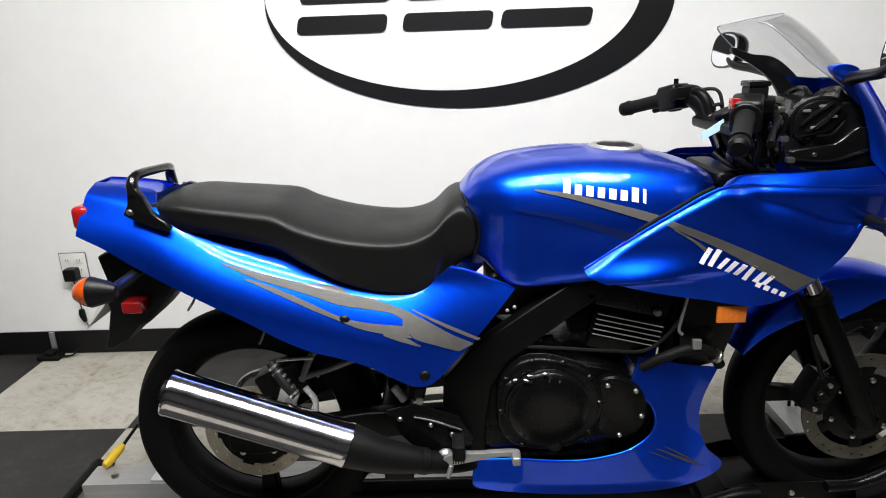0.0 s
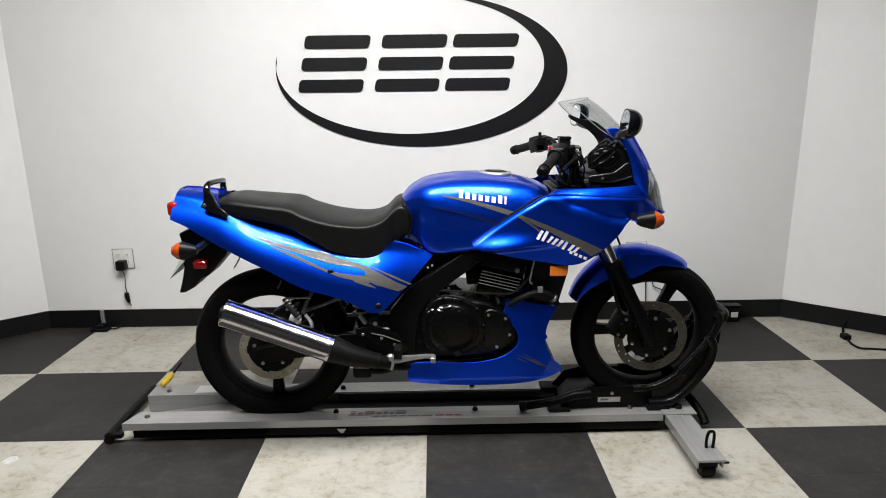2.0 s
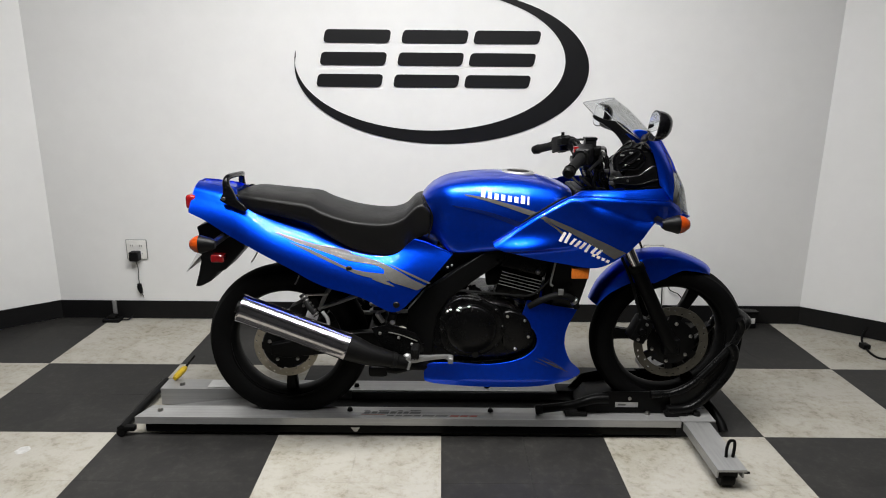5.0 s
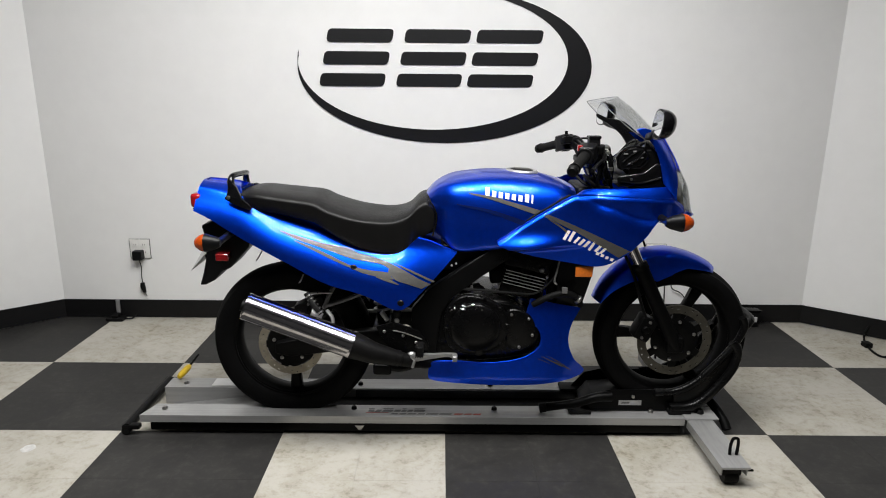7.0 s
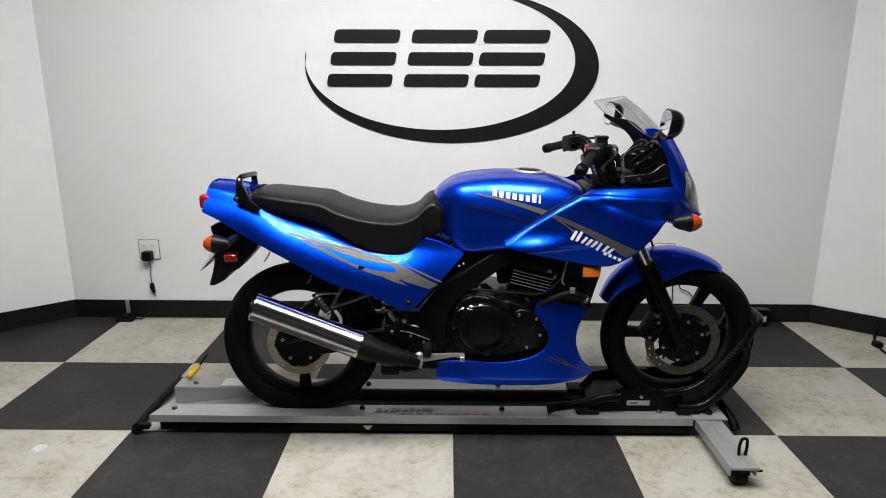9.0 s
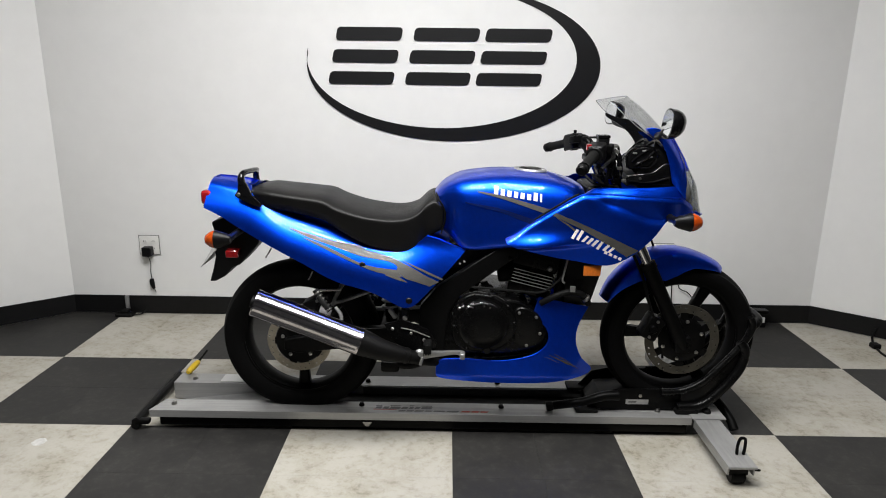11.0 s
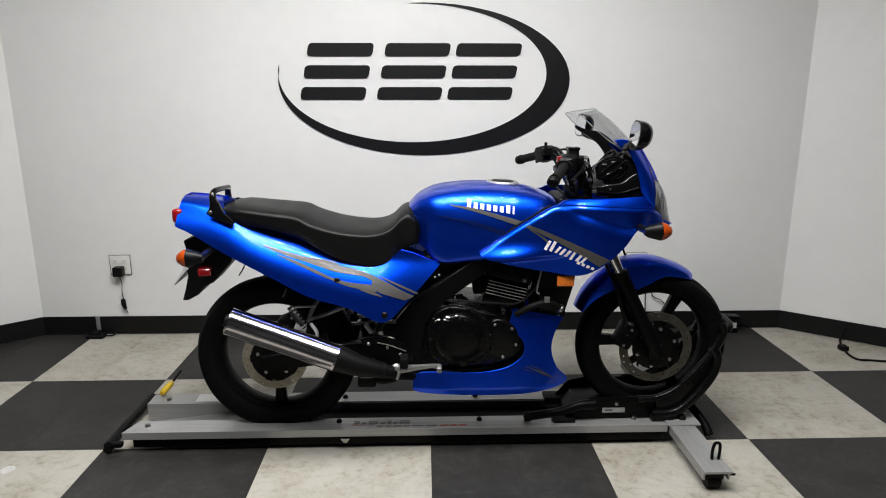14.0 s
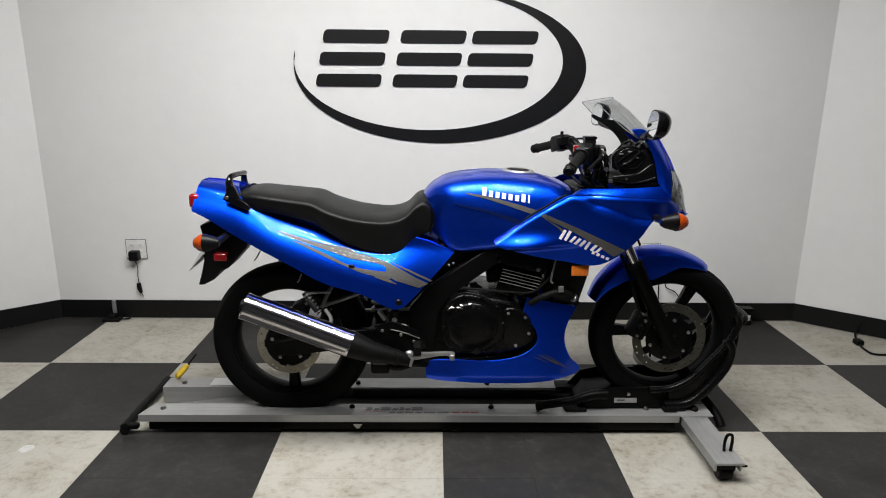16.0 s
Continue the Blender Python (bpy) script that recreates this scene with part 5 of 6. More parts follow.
# ---- frame, engine, drive
for s in (1, -1):
    y = C - s * 0.150
    put("frame_beam", slab([(0.205, 0.748), (0.150, 0.735), (0.060, 0.675), (-0.060, 0.590), (-0.120, 0.520), (-0.125, 0.440), (-0.080, 0.330), (-0.035, 0.330), (-0.030, 0.420),
                            (-0.018, 0.500), (0.020, 0.560), (0.110, 0.630), (0.215, 0.705)], y - s * 0.010, y + s * 0.028, 0.006, 3), STEEL_BLACK, bike, "black steel frame beam")
    put("sub_frame", tube([(-0.05, C - s * 0.13, 0.62), (-0.25, C - s * 0.12, 0.66), (-0.50, C - s * 0.10, 0.72), (-0.75, C - s * 0.08, 0.80)], 0.012, 20, 10), STEEL_BLACK, bike)
    put("sub_frame_strut", tube([(-0.440, C - s * 0.105, 0.505), (-0.37, C - s * 0.11, 0.53), (-0.260, C - s * 0.12, 0.575)], 0.0075, 12, 10), GREY_PAINT, bike, "grey painted strut")
    put("sub_frame_strut", tube([(-0.436, C - s * 0.105, 0.500), (-0.415, C - s * 0.108, 0.55), (-0.385, C - s * 0.11, 0.60)], 0.008, 12, 10), GREY_PAINT, bike)
    put("down_tube", tube([(0.40, C - s * 0.09, 0.86), (0.375, C - s * 0.10, 0.62), (0.335, C - s * 0.11, 0.36), (0.25, C - s * 0.11, 0.29)], 0.016, 24, 12), STEEL_BLACK, bike)
put("inner_fairing", box((0.30, C - 0.135, 0.735), (0.62, C + 0.135, 0.86), 0.02), PLASTIC_BLACK, bike)
put("radiator", box((0.385, C - 0.126, 0.500), (0.425, C + 0.126, 0.735), 0.006), ENGINE_BLACK, bike, "black radiator behind the fork")
bm = bmesh.new()
for k in range(14):
    box((0.4255, C - 0.118, 0.512 + k * 0.0155), (0.430, C + 0.118, 0.516 + k * 0.0155), bm=bm)
tagged(put("radiator_fins", bm, ENGINE_BLACK, bike, smooth=False), kind="stuff")
for s in (1, -1):
    put("radiator_flank", slab([(0.385, 0.735), (0.515, 0.715), (0.508, 0.640), (0.478, 0.530), (0.385, 0.510)], C - s * 0.105, C - s * 0.128, 0.006, 2), PLASTIC_BLACK, bike, "black radiator side shroud")
    # pale slivers stand in for the bright wall seen through gaps by the hoses
    put("gap_sliver", tube([(0.384, C - s * 0.158, 0.700), (0.374, C - s * 0.160, 0.650), (0.370, C - s * 0.160, 0.622), (0.378, C - s * 0.160, 0.612)], 0.0036, 14, 8), CAST_ALU, bike, "pale sliver standing in for the bright wall seen between the hoses")
put("gap_fleck", box((0.395, C - 0.178, 0.585), (0.413, C - 0.168, 0.606), 0.002), CAST_ALU, bike)
put("coolant_hose", tube([(0.300, C - 0.150, 0.535), (0.345, C - 0.165, 0.565), (0.390, C - 0.165, 0.580), (0.440, C - 0.155, 0.570), (0.470, C - 0.14, 0.530)], 0.0115, 28, 14), RUBBER, bike, "black coolant hose")
put("hose_clamp", rod((0.452, C - 0.153, 0.560), (0.460, C - 0.151, 0.553), 0.0155, 16), BARE_STEEL, bike)
put("horn", turned([(0, 0.030), (0.020, 0.028), (0.034, 0.018), (0.036, 0.0), (0, 0)], Matrix.Translation((0.435, C - 0.10, 0.60)) @ AXIS_Y, 24), PLASTIC_BLACK, bike)

LEANED = Matrix.Translation((0.265, 0, 0.62)) @ Matrix.Rotation(radians(14), 4, "Y") @ Matrix.Translation((-0.265, 0, -0.62))


def leaned(bm):
    bm.transform(LEANED)
    return bm


engine = put("engine_block", leaned(box((0.195, C - 0.130, 0.555), (0.335, C + 0.130, 0.660), 0.012, 3)), ENGINE_BLACK, bike, "black twin-cylinder engine")
put("cylinder_head", leaned(box((0.180, C - 0.145, 0.655), (0.345, C + 0.145, 0.735), 0.014, 3)), ENGINE_BLACK, engine)
for k in range(5):
    z = 0.600 + k * 0.0112
    put("cooling_fin", leaned(box((0.190, C - 0.158, z), (0.338, C + 0.158, z + 0.0032), 0.001)), ENGINE_BLACK, engine)
    if k < 5:
        put("fin_edge", leaned(box((0.194, C - 0.1605, z + 0.0004), (0.334, C - 0.1585, z + 0.0028), 0.0004, 1)), FIN_EDGE, engine, "bare worn fin edge")
for x, z in ((0.187, 0.702), (0.326, 0.660)):
    put("head_bolt", turned([(0, 0.010), (0.005, 0.010), (0.008, 0.007), (0.0092, 0.0)], Matrix.Translation((x, C - 0.150, z)) @ AXIS_Y, 14), CAST_ALU, engine)
put("crankcase", slab([(-0.055, 0.40), (-0.045, 0.50), (0.04, 0.552), (0.16, 0.550), (0.25, 0.530), (0.325, 0.47), (0.335, 0.41), (0.29, 0.345), (0.12, 0.320), (-0.02, 0.335)],
                      C - 0.150, C + 0.150, 0.02, 3, smooth_n=40), ENGINE_BLACK, engine)
put("oil_sump", slab([(0.03, 0.34), (0.29, 0.34), (0.27, 0.272), (0.05, 0.272)], C - 0.09, C + 0.09, 0.012, 2), ENGINE_BLACK, engine)
# clutch cover: a stepped round dome with bolts round its flange
cover = put("clutch_cover", slab([(-0.010, 0.44), (0.000, 0.525), (0.050, 0.572), (0.120, 0.570), (0.190, 0.535), (0.215, 0.475), (0.200, 0.405), (0.140, 0.362), (0.060, 0.360), (0.010, 0.385)],
                                 C - 0.148, C - 0.182, 0.012, 4, smooth_n=48), ENGINE_BLACK, bike, "black clutch cover")
put("cover_dome", turned(curve([(0, 0.022), (0.050, 0.021), (0.078, 0.015), (0.088, 0.006), (0.092, -0.004)], 16), Matrix.Translation((0.098, C - 0.181, 0.462)) @ AXIS_Y, 48), ENGINE_BLACK, cover)
put("cover_rim", turned([(0.082, 0.0), (0.084, 0.004), (0.089, 0.004), (0.091, 0.0)], Matrix.Translation((0.098, C - 0.186, 0.462)) @ AXIS_Y, 48), ENGINE_BLACK, cover)
put("side_cover", slab([(0.205, 0.50), (0.235, 0.525), (0.290, 0.500), (0.312, 0.450), (0.300, 0.395), (0.250, 0.372), (0.212, 0.400)], C - 0.148, C - 0.172, 0.010, 3, smooth_n=32), ENGINE_BLACK, bike, "black pump cover")
for x, z in ((0.000, 0.455), (0.012, 0.530), (0.066, 0.570), (0.130, 0.565), (0.185, 0.530), (0.208, 0.470), (0.188, 0.400), (0.118, 0.368), (0.046, 0.372)):
    put("cover_bolt", turned([(0, 0.007), (0.004, 0.007), (0.0065, 0.004), (0.0065, 0)], Matrix.Translation((x, C - 0.178, z)) @ AXIS_Y, 8), ENGINE_BLACK, cover)
for x, z in ((0.225, 0.505), (0.285, 0.490), (0.300, 0.430), (0.255, 0.385)):
    put("cover_bolt", turned([(0, 0.006), (0.004, 0.006), (0.006, 0.003), (0.006, 0)], Matrix.Translation((x, C - 0.170, z)) @ AXIS_Y, 8), BARE_STEEL, cover)
put("oil_filler", turned([(0, 0.016), (0.012, 0.016), (0.017, 0.010), (0.017, 0)], Matrix.Translation((0.115, C - 0.176, 0.372)) @ AXIS_Y, 12), ENGINE_BLACK, bike)
put("sight_glass", turned([(0, 0.004), (0.010, 0.004), (0.013, 0.002), (0.013, 0)], Matrix.Translation((0.165, C - 0.176, 0.390)) @ AXIS_Y, 18), GLOSS_BLACK, bike)
put("wiring_loom", tube([(0.05, C - 0.155, 0.592), (0.13, C - 0.165, 0.590), (0.22, C - 0.165, 0.582), (0.30, C - 0.165, 0.580), (0.350, C - 0.16, 0.615), (0.385, C - 0.15, 0.66)], 0.0042, 30, 8), RUBBER, bike)
# carburettors and air box
put("air_box", box((-0.02, C - 0.12, 0.645), (0.13, C + 0.12, 0.745), 0.02, 3), PLASTIC_BLACK, bike)
for s in (1, -1):
    carb = put("carburettor", rod((0.050, C - s * 0.09, 0.668), (0.185, C - s * 0.09, 0.678), 0.026, 18), ENGINE_BLACK, bike, "black carburettor")
    put("float_bowl", box((0.040, C - s * 0.09 - 0.024, 0.590), (0.092, C - s * 0.09 + 0.024, 0.650), 0.006), ENGINE_BLACK, carb)
    put("intake_rubber", rod((0.150, C - s * 0.09, 0.628), (0.200, C - s * 0.09, 0.634), 0.036, 16), RUBBER, carb)
    put("diaphragm_cap", rod((0.128, C - s * 0.09, 0.655), (0.128, C - s * 0.09, 0.700), 0.026, 18), ENGINE_BLACK, carb)
    put("linkage", tube([(0.055, C - s * 0.135, 0.606), (0.070, C - s * 0.14, 0.622), (0.095, C - s * 0.138, 0.632)], 0.005, 10, 8), CAST_ALU, carb)
# chrome slivers stand in for lamp glints on the bosses of the black case
for x, z, w, a in ((0.016, 0.526, 0.012, 30), (0.028, 0.533, 0.008, 10), (0.055, 0.531, 0.020, -12), (0.060, 0.541, 0.014, -8), (0.090, 0.546, 0.010, 4), (0.101, 0.537, 0.013, 60), (0.120, 0.532, 0.006, 70)):
    m = Matrix.Translation((x, C - 0.195, z)) @ Matrix.Rotation(radians(-a), 4, "Y") @ Matrix.Rotation(radians(-38), 4, "X")
    put("case_glint", box((-w / 2, -0.003, -0.0035), (w / 2, 0.003, 0.0035), 0.0012, m=m), CHROME, bike, "small chrome piece standing in for a lamp glint on the black engine case")
for k, (x, z, r, a) in enumerate(((0.040, 0.615, 0.010, 20), (0.058, 0.632, 0.008, -30), (0.070, 0.604, 0.011, 10), (0.088, 0.620, 0.009, 50), (0.104, 0.596, 0.010, -15), (0.076, 0.648, 0.008, 0), (0.122, 0.588, 0.008, 35))):
    m = Matrix.Translation((x, C - 0.135, z)) @ Matrix.Rotation(radians(a), 4, "Y")
    put("throttle_fitting", box((-r * 1.3, -0.008, -r), (r * 1.3, 0.008, r), 0.003, 2, m=m), CAST_ALU if k in (0, 1, 3, 5) else ENGINE_BLACK, bike)
for x, z in ((0.016, 0.676), (0.031, 0.683)):
    put("frame_bolt", turned([(0, 0.004), (0.0025, 0.004), (0.004, 0.002), (0.004, 0)], Matrix.Translation((x, C - 0.158, z)) @ AXIS_Y, 10), CAST_ALU, bike)

# exhaust
for s in (1, -1):
    ym = C - s * 0.235
    a, b_ = Vector((-0.674, ym, 0.552)), Vector((-0.322, ym + s * 0.012, 0.410))
    d = (b_ - a).normalized()
    L = (b_ - a).length
    m = Matrix.Translation(a) @ d.to_track_quat("Z", "Y").to_matrix().to_4x4()
    muffler = put("muffler", turned([(0.020, 0.012), (0.030, 0.012), (0.040, 0.003), (0.0465, 0.0), (0.0482, 0.004), (0.0482, 0.011), (0.0474, 0.013), (0.0474, L - 0.012), (0.0482, L - 0.010), (0.0482, L), (0.044, L + 0.002)], m, 96),
                    MUFFLER, bike, "chrome muffler")
    put("tail_pipe", turned([(0.016, -0.012), (0.020, -0.012), (0.020, 0.03), (0.016, 0.03)], m, 24, closed=True), PIPE_BLACK, muffler)
    put("end_plate", turned([(0, 0.014), (0.041, 0.014)], m, 36), PIPE_BLACK, muffler)
    put("cone", tube([b_ - d * 0.002, b_ + d * 0.03, b_ + d * 0.08, (-0.186, ym + s * 0.025, 0.361), (-0.168, ym + s * 0.03, 0.354), (-0.110, ym + s * 0.052, 0.332), (-0.05, ym + s * 0.092, 0.308), (0.03, ym + s * 0.130, 0.295)],
                     [0.0468, 0.0435, 0.0370, 0.0290, 0.0255, 0.0220, 0.0190, 0.0185], 48, 24), PIPE_BLACK, muffler, "black painted exhaust cone")
    put("pipe_clamp", rod((-0.178, ym + s * 0.027, 0.358), (-0.160, ym + s * 0.033, 0.351), 0.0285, 20), PIPE_BLACK, muffler)
    put("muffler_clamp", slab([(-0.478, 0.478), (-0.462, 0.525), (-0.435, 0.530), (-0.425, 0.505), (-0.440, 0.470)], C - s * 0.175, C - s * 0.183, 0.002), CAST_ALU, bike, "bare alloy muffler hanger")
    put("hanger", tube([(-0.455, C - s * 0.18, 0.500), (-0.430, C - s * 0.178, 0.470), (-0.400, C - s * 0.176, 0.455), (-0.395, C - s * 0.17, 0.485), (-0.415, C - s * 0.165, 0.515)], 0.0065, 24, 10), CAST_ALU, bike, "bare alloy passenger peg hanger")
    put("passenger_peg", tube([(-0.482, C - s * 0.165, 0.575), (-0.455, C - s * 0.185, 0.540), (-0.430, C - s * 0.19, 0.510)], 0.0105, 14, 12), RUBBER, bike, "folded rubber passenger foot peg")
    bm = bmesh.new()
    for k in range(6):
        t = k / 5
        q = Vector((-0.478 + 0.042 * t, C - s * (0.170 + 0.018 * t), 0.570 - 0.054 * t))
        rod(q, q + Vector((0.0035, -s * 0.001, -0.0045)), 0.0125, 12, bm)
    tagged(put("peg_ribs", bm, BARE_STEEL, bike), kind="stuff")

# swing arm, shock, rear sets
for s in (1, -1):
    put("swing_arm", slab([(-0.060, 0.430), (-0.060, 0.375), (-0.30, 0.352), (-0.56, 0.318), (-0.615, 0.330), (-0.615, 0.368), (-0.56, 0.380), (-0.30, 0.420)], C - s * 0.085, C - s * 0.118, 0.006, 3), STEEL_BLACK, bike, "black swing arm")
put("swing_arm_bridge", box((-0.27, C - 0.10, 0.345), (-0.20, C + 0.10, 0.42), 0.015, 3), STEEL_BLACK, bike)
full_patch("rear_hugger", lambda u, t: (REAR[0] + 0.335 * math.cos(radians(30 + 45 * u)), C + 0.075 * t, REAR[1] + 0.335 * math.sin(radians(30 + 45 * u))),
           PLASTIC_BLACK, 20, 6, 0.003, "black plastic rear hugger")
put("shock_body", rod((-0.235, C, 0.42), (-0.225, C, 0.66), 0.024, 18), STEEL_BLACK, bike)
coil = [(-0.232 + 0.034 * math.cos(2 * math.pi * k / 12), C + 0.034 * math.sin(2 * math.pi * k / 12), 0.45 + 0.15 * k / 72) for k in range(73)]
put("shock_spring", tube(coil, 0.0055, 144, 8), CAST_ALU, bike, "pale shock absorber spring")
put("torque_arm", tube([(-0.50, C - 0.125, 0.555), (-0.47, C - 0.128, 0.563), (-0.40, C - 0.13, 0.567)], 0.0045, 10, 8), BARE_STEEL, bike)
for s in (1, -1):
    y = C - s * 0.175
    plate = put("footrest_plate", slab([(-0.245, 0.462), (-0.180, 0.478), (-0.090, 0.445), (-0.060, 0.395), (-0.070, 0.340), (-0.115, 0.335), (-0.165, 0.352), (-0.215, 0.405)], y, y - s * 0.010, 0.003), ENGINE_BLACK, bike, "black rider footrest plate")
    for x, z in ((-0.215, 0.445), (-0.150, 0.430), (-0.105, 0.405)):
        put("plate_bolt", turned([(0, 0.005), (0.004, 0.005), (0.0058, 0.003), (0.0058, 0)], Matrix.Translation((x, y - s * 0.010, z)) @ (AXIS_Y if s > 0 else Matrix.Rotation(radians(-90), 4, "X")), 10), BARE_STEEL, plate)
    put("foot_peg", box((-0.104, y - s * 0.030 - 0.035, 0.372), (-0.078, y - s * 0.030 + 0.035, 0.408), 0.007, 3), RUBBER, plate, "ribbed black rubber foot peg")
    bm = bmesh.new()
    for k in range(5):
        box((-0.1055 + k * 0.0055, y - s * 0.030 - 0.0365, 0.3705), (-0.1030 + k * 0.0055, y - s * 0.030 + 0.0365, 0.4095), bm=bm)
    tagged(put("peg_ribs", bm, RUBBER, plate), kind="stuff")
    put("peg_feeler", rod((-0.108, y - s * 0.055, 0.360), (-0.116, y - s * 0.055, 0.330), 0.0055, 10), CAST_ALU, plate)
put("brake_pedal", slab(curve([(-0.128, 0.356), (-0.110, 0.343), (-0.050, 0.353), (0.004, 0.361), (0.034, 0.352), (0.037, 0.369), (0.010, 0.373), (-0.050, 0.370), (-0.100, 0.370)], 40, closed=True), C - 0.194, C - 0.208, 0.003, 2), CAST_ALU, bike, "bare alloy brake pedal")
put("pedal_pad", box((0.020, C - 0.228, 0.350), (0.038, C - 0.196, 0.371), 0.005, 3), CAST_ALU, bike)
put("pedal_pivot", turned([(0, 0.014), (0.012, 0.013), (0.018, 0.006), (0.018, 0)], Matrix.Translation((-0.120, C - 0.188, 0.355)) @ AXIS_Y, 20), CAST_ALU, bike)
put("rear_master_cylinder", rod((-0.205, C - 0.165, 0.478), (-0.226, C - 0.165, 0.510), 0.009, 14), CAST_ALU, bike, "bare alloy rear master cylinder")
put("fluid_reservoir", rod((-0.178, C - 0.160, 0.478), (-0.170, C - 0.160, 0.512), 0.015, 16), PLASTIC_BLACK, bike)
put("reservoir_bolt", turned([(0, 0.006), (0.008, 0.005), (0.009, 0)], Matrix.Translation((-0.172, C - 0.176, 0.482)) @ AXIS_Y, 12), CAST_ALU, bike)
put("pedal_rod", tube([(-0.185, C - 0.188, 0.450), (-0.14, C - 0.19, 0.440), (-0.085, C - 0.19, 0.418)], 0.0021, 10, 8), BARE_STEEL, bike)
put("centre_stand", tube([(-0.205, C - 0.13, 0.290), (-0.16, C - 0.13, 0.283), (-0.10, C - 0.13, 0.300), (-0.04, C - 0.12, 0.32)], [0.016, 0.014, 0.012, 0.012], 16, 12), STEEL_BLACK, bike)
put("centre_stand_foot", box((-0.262, C - 0.150, 0.262), (-0.195, C - 0.110, 0.305), 0.012, 3), STEEL_BLACK, bike)
put("drive_chain", tube([(-0.06, C + 0.075, 0.43), (-0.30, C + 0.075, 0.425), (-0.57, C + 0.075, 0.435), (-0.655, C + 0.075, 0.37), (-0.60, C + 0.075, 0.268), (-0.30, C + 0.075, 0.33), (-0.06, C + 0.075, 0.36)], 0.008, 60, 6, closed=True), BARE_STEEL, bike)
put("fender_stay", tube([(-0.648, C - 0.09, 0.705), (-0.655, C - 0.10, 0.690), (-0.668, C - 0.10, 0.672)], 0.0025, 10, 6), BARE_STEEL, bike)
put("brake_line_clip", tube([(-0.50, C - 0.12, 0.630), (-0.508, C - 0.125, 0.610), (-0.515, C - 0.125, 0.600)], 0.0025, 8, 6), BARE_STEEL, bike)

# ---- controls and instruments
for s in (1, -1):
    inner = Vector((0.470, C - s * 0.150, 1.078))
    tip = Vector((0.374, C - s * 0.345, 1.028))
    d = (tip - inner).normalized()
    bar = put("handlebar", tube([(0.500, C - s * 0.105, 1.010), (0.495, C - s * 0.110, 1.050), (0.485, C - s * 0.125, 1.075), inner, inner + d * 0.08, tip], 0.011, 28, 14), STEEL_BLACK, bike, "black handlebar")
    put("grip", tube([inner + d * 0.085, inner + d * 0.10, inner + d * 0.15, inner + d * 0.195, inner + d * 0.21], [0.0195, 0.0168, 0.0162, 0.0165, 0.0195], 20, 18), RUBBER, bar, "ribbed black rubber grip")
    put("bar_end", turned([(0, 0.016), (0.012, 0.016), (0.0175, 0.010), (0.0175, -0.006), (0.012, -0.008)], Matrix.Translation(tip) @ d.to_track_quat("Z", "Y").to_matrix().to_4x4(), 18), STEEL_BLACK, bar)
    q = Matrix.Translation(inner + d * 0.055) @ d.to_track_quat("Z", "Y").to_matrix().to_4x4()
    put("switch_housing", box((-0.027, -0.031, -0.030), (0.027, 0.028, 0.028), 0.010, 3, m=q), PLASTIC_BLACK, bar)
    put("bar_forging", tube([inner + d * 0.045, inner + d * 0.012 + Vector((0.010, 0, -0.004)), (0.494, C - s * 0.135, 1.050), (0.500, C - s * 0.118, 1.022)], [0.020, 0.025, 0.024, 0.022], 18, 14), STEEL_BLACK, bar, "black clip-on bar forging")
    put("switch_collar", rod(inner + d * 0.078, inner + d * 0.090, 0.027, 18), PLASTIC_BLACK, bar)
    put("switch_button", box((-0.012, -0.034, -0.012), (0.012, -0.026, 0.010), 0.003, m=q), PLASTIC_BLACK, bar)
    if s > 0:
        put("stop_switch", box((-0.008, -0.009, -0.010), (0.008, 0.009, 0.010), 0.003, 2, m=Matrix.Translation(inner + d * 0.060 + Vector((-0.025, -0.006, 0.018)))), RED, bar, "red engine stop switch")
    put("lever_perch", box((-0.018, -0.012, -0.018), (0.045, 0.014, 0.016), 0.006, m=Matrix.Translation(inner + d * 0.012) @ d.to_track_quat("Z", "Y").to_matrix().to_4x4()), STEEL_BLACK, bar)
    fwd = Vector((0.052, 0, -0.012))
    put("lever", tube([inner + d * 0.01 + fwd * 0.7, inner + d * 0.06 + fwd * 1.1, inner + d * 0.13 + fwd, inner + d * 0.19 + fwd * 0.95], [0.008, 0.007, 0.0055, 0.007], 20, 10), STEEL_BLACK, bar, "black control lever")
    put("control_cable", tube([inner + d * 0.02 + Vector((0.03, 0, 0.01)), inner + Vector((0.060, s * 0.01, 0.0)), (0.540, C - s * 0.12, 1.00), (0.555, C - s * 0.10, 0.90)], 0.004, 24, 8), RUBBER, bar)
res = put("brake_fluid_reservoir", box((0.454, C - 0.184, 1.072), (0.490, C - 0.148, 1.110), 0.005, 3), PLASTIC_BLACK, bike, "black square brake fluid reservoir")
put("reservoir_lid", box((0.452, C - 0.186, 1.109), (0.492, C - 0.146, 1.119), 0.003), GLOSS_BLACK, res)
put("banjo_bolt", rod((0.503, C - 0.17, 1.085), (0.522, C - 0.17, 1.083), 0.006, 10), BARE_STEEL, res)
put("clutch_lever_knob", rod((0.452, C + 0.205, 1.085), (0.452, C + 0.205, 1.108), 0.006, 10), STEEL_BLACK, bike)
for x, z, w, h in ((0.520, 0.985, 0.030, 0.035), (0.478, 0.968, 0.028, 0.022), (0.540, 0.962, 0.035, 0.018)):
    put("wiring_connector", box((x - w / 2, C - 0.118, z - h / 2), (x + w / 2, C - 0.080, z + h / 2), 0.005, 2), PLASTIC_BLACK, bike)
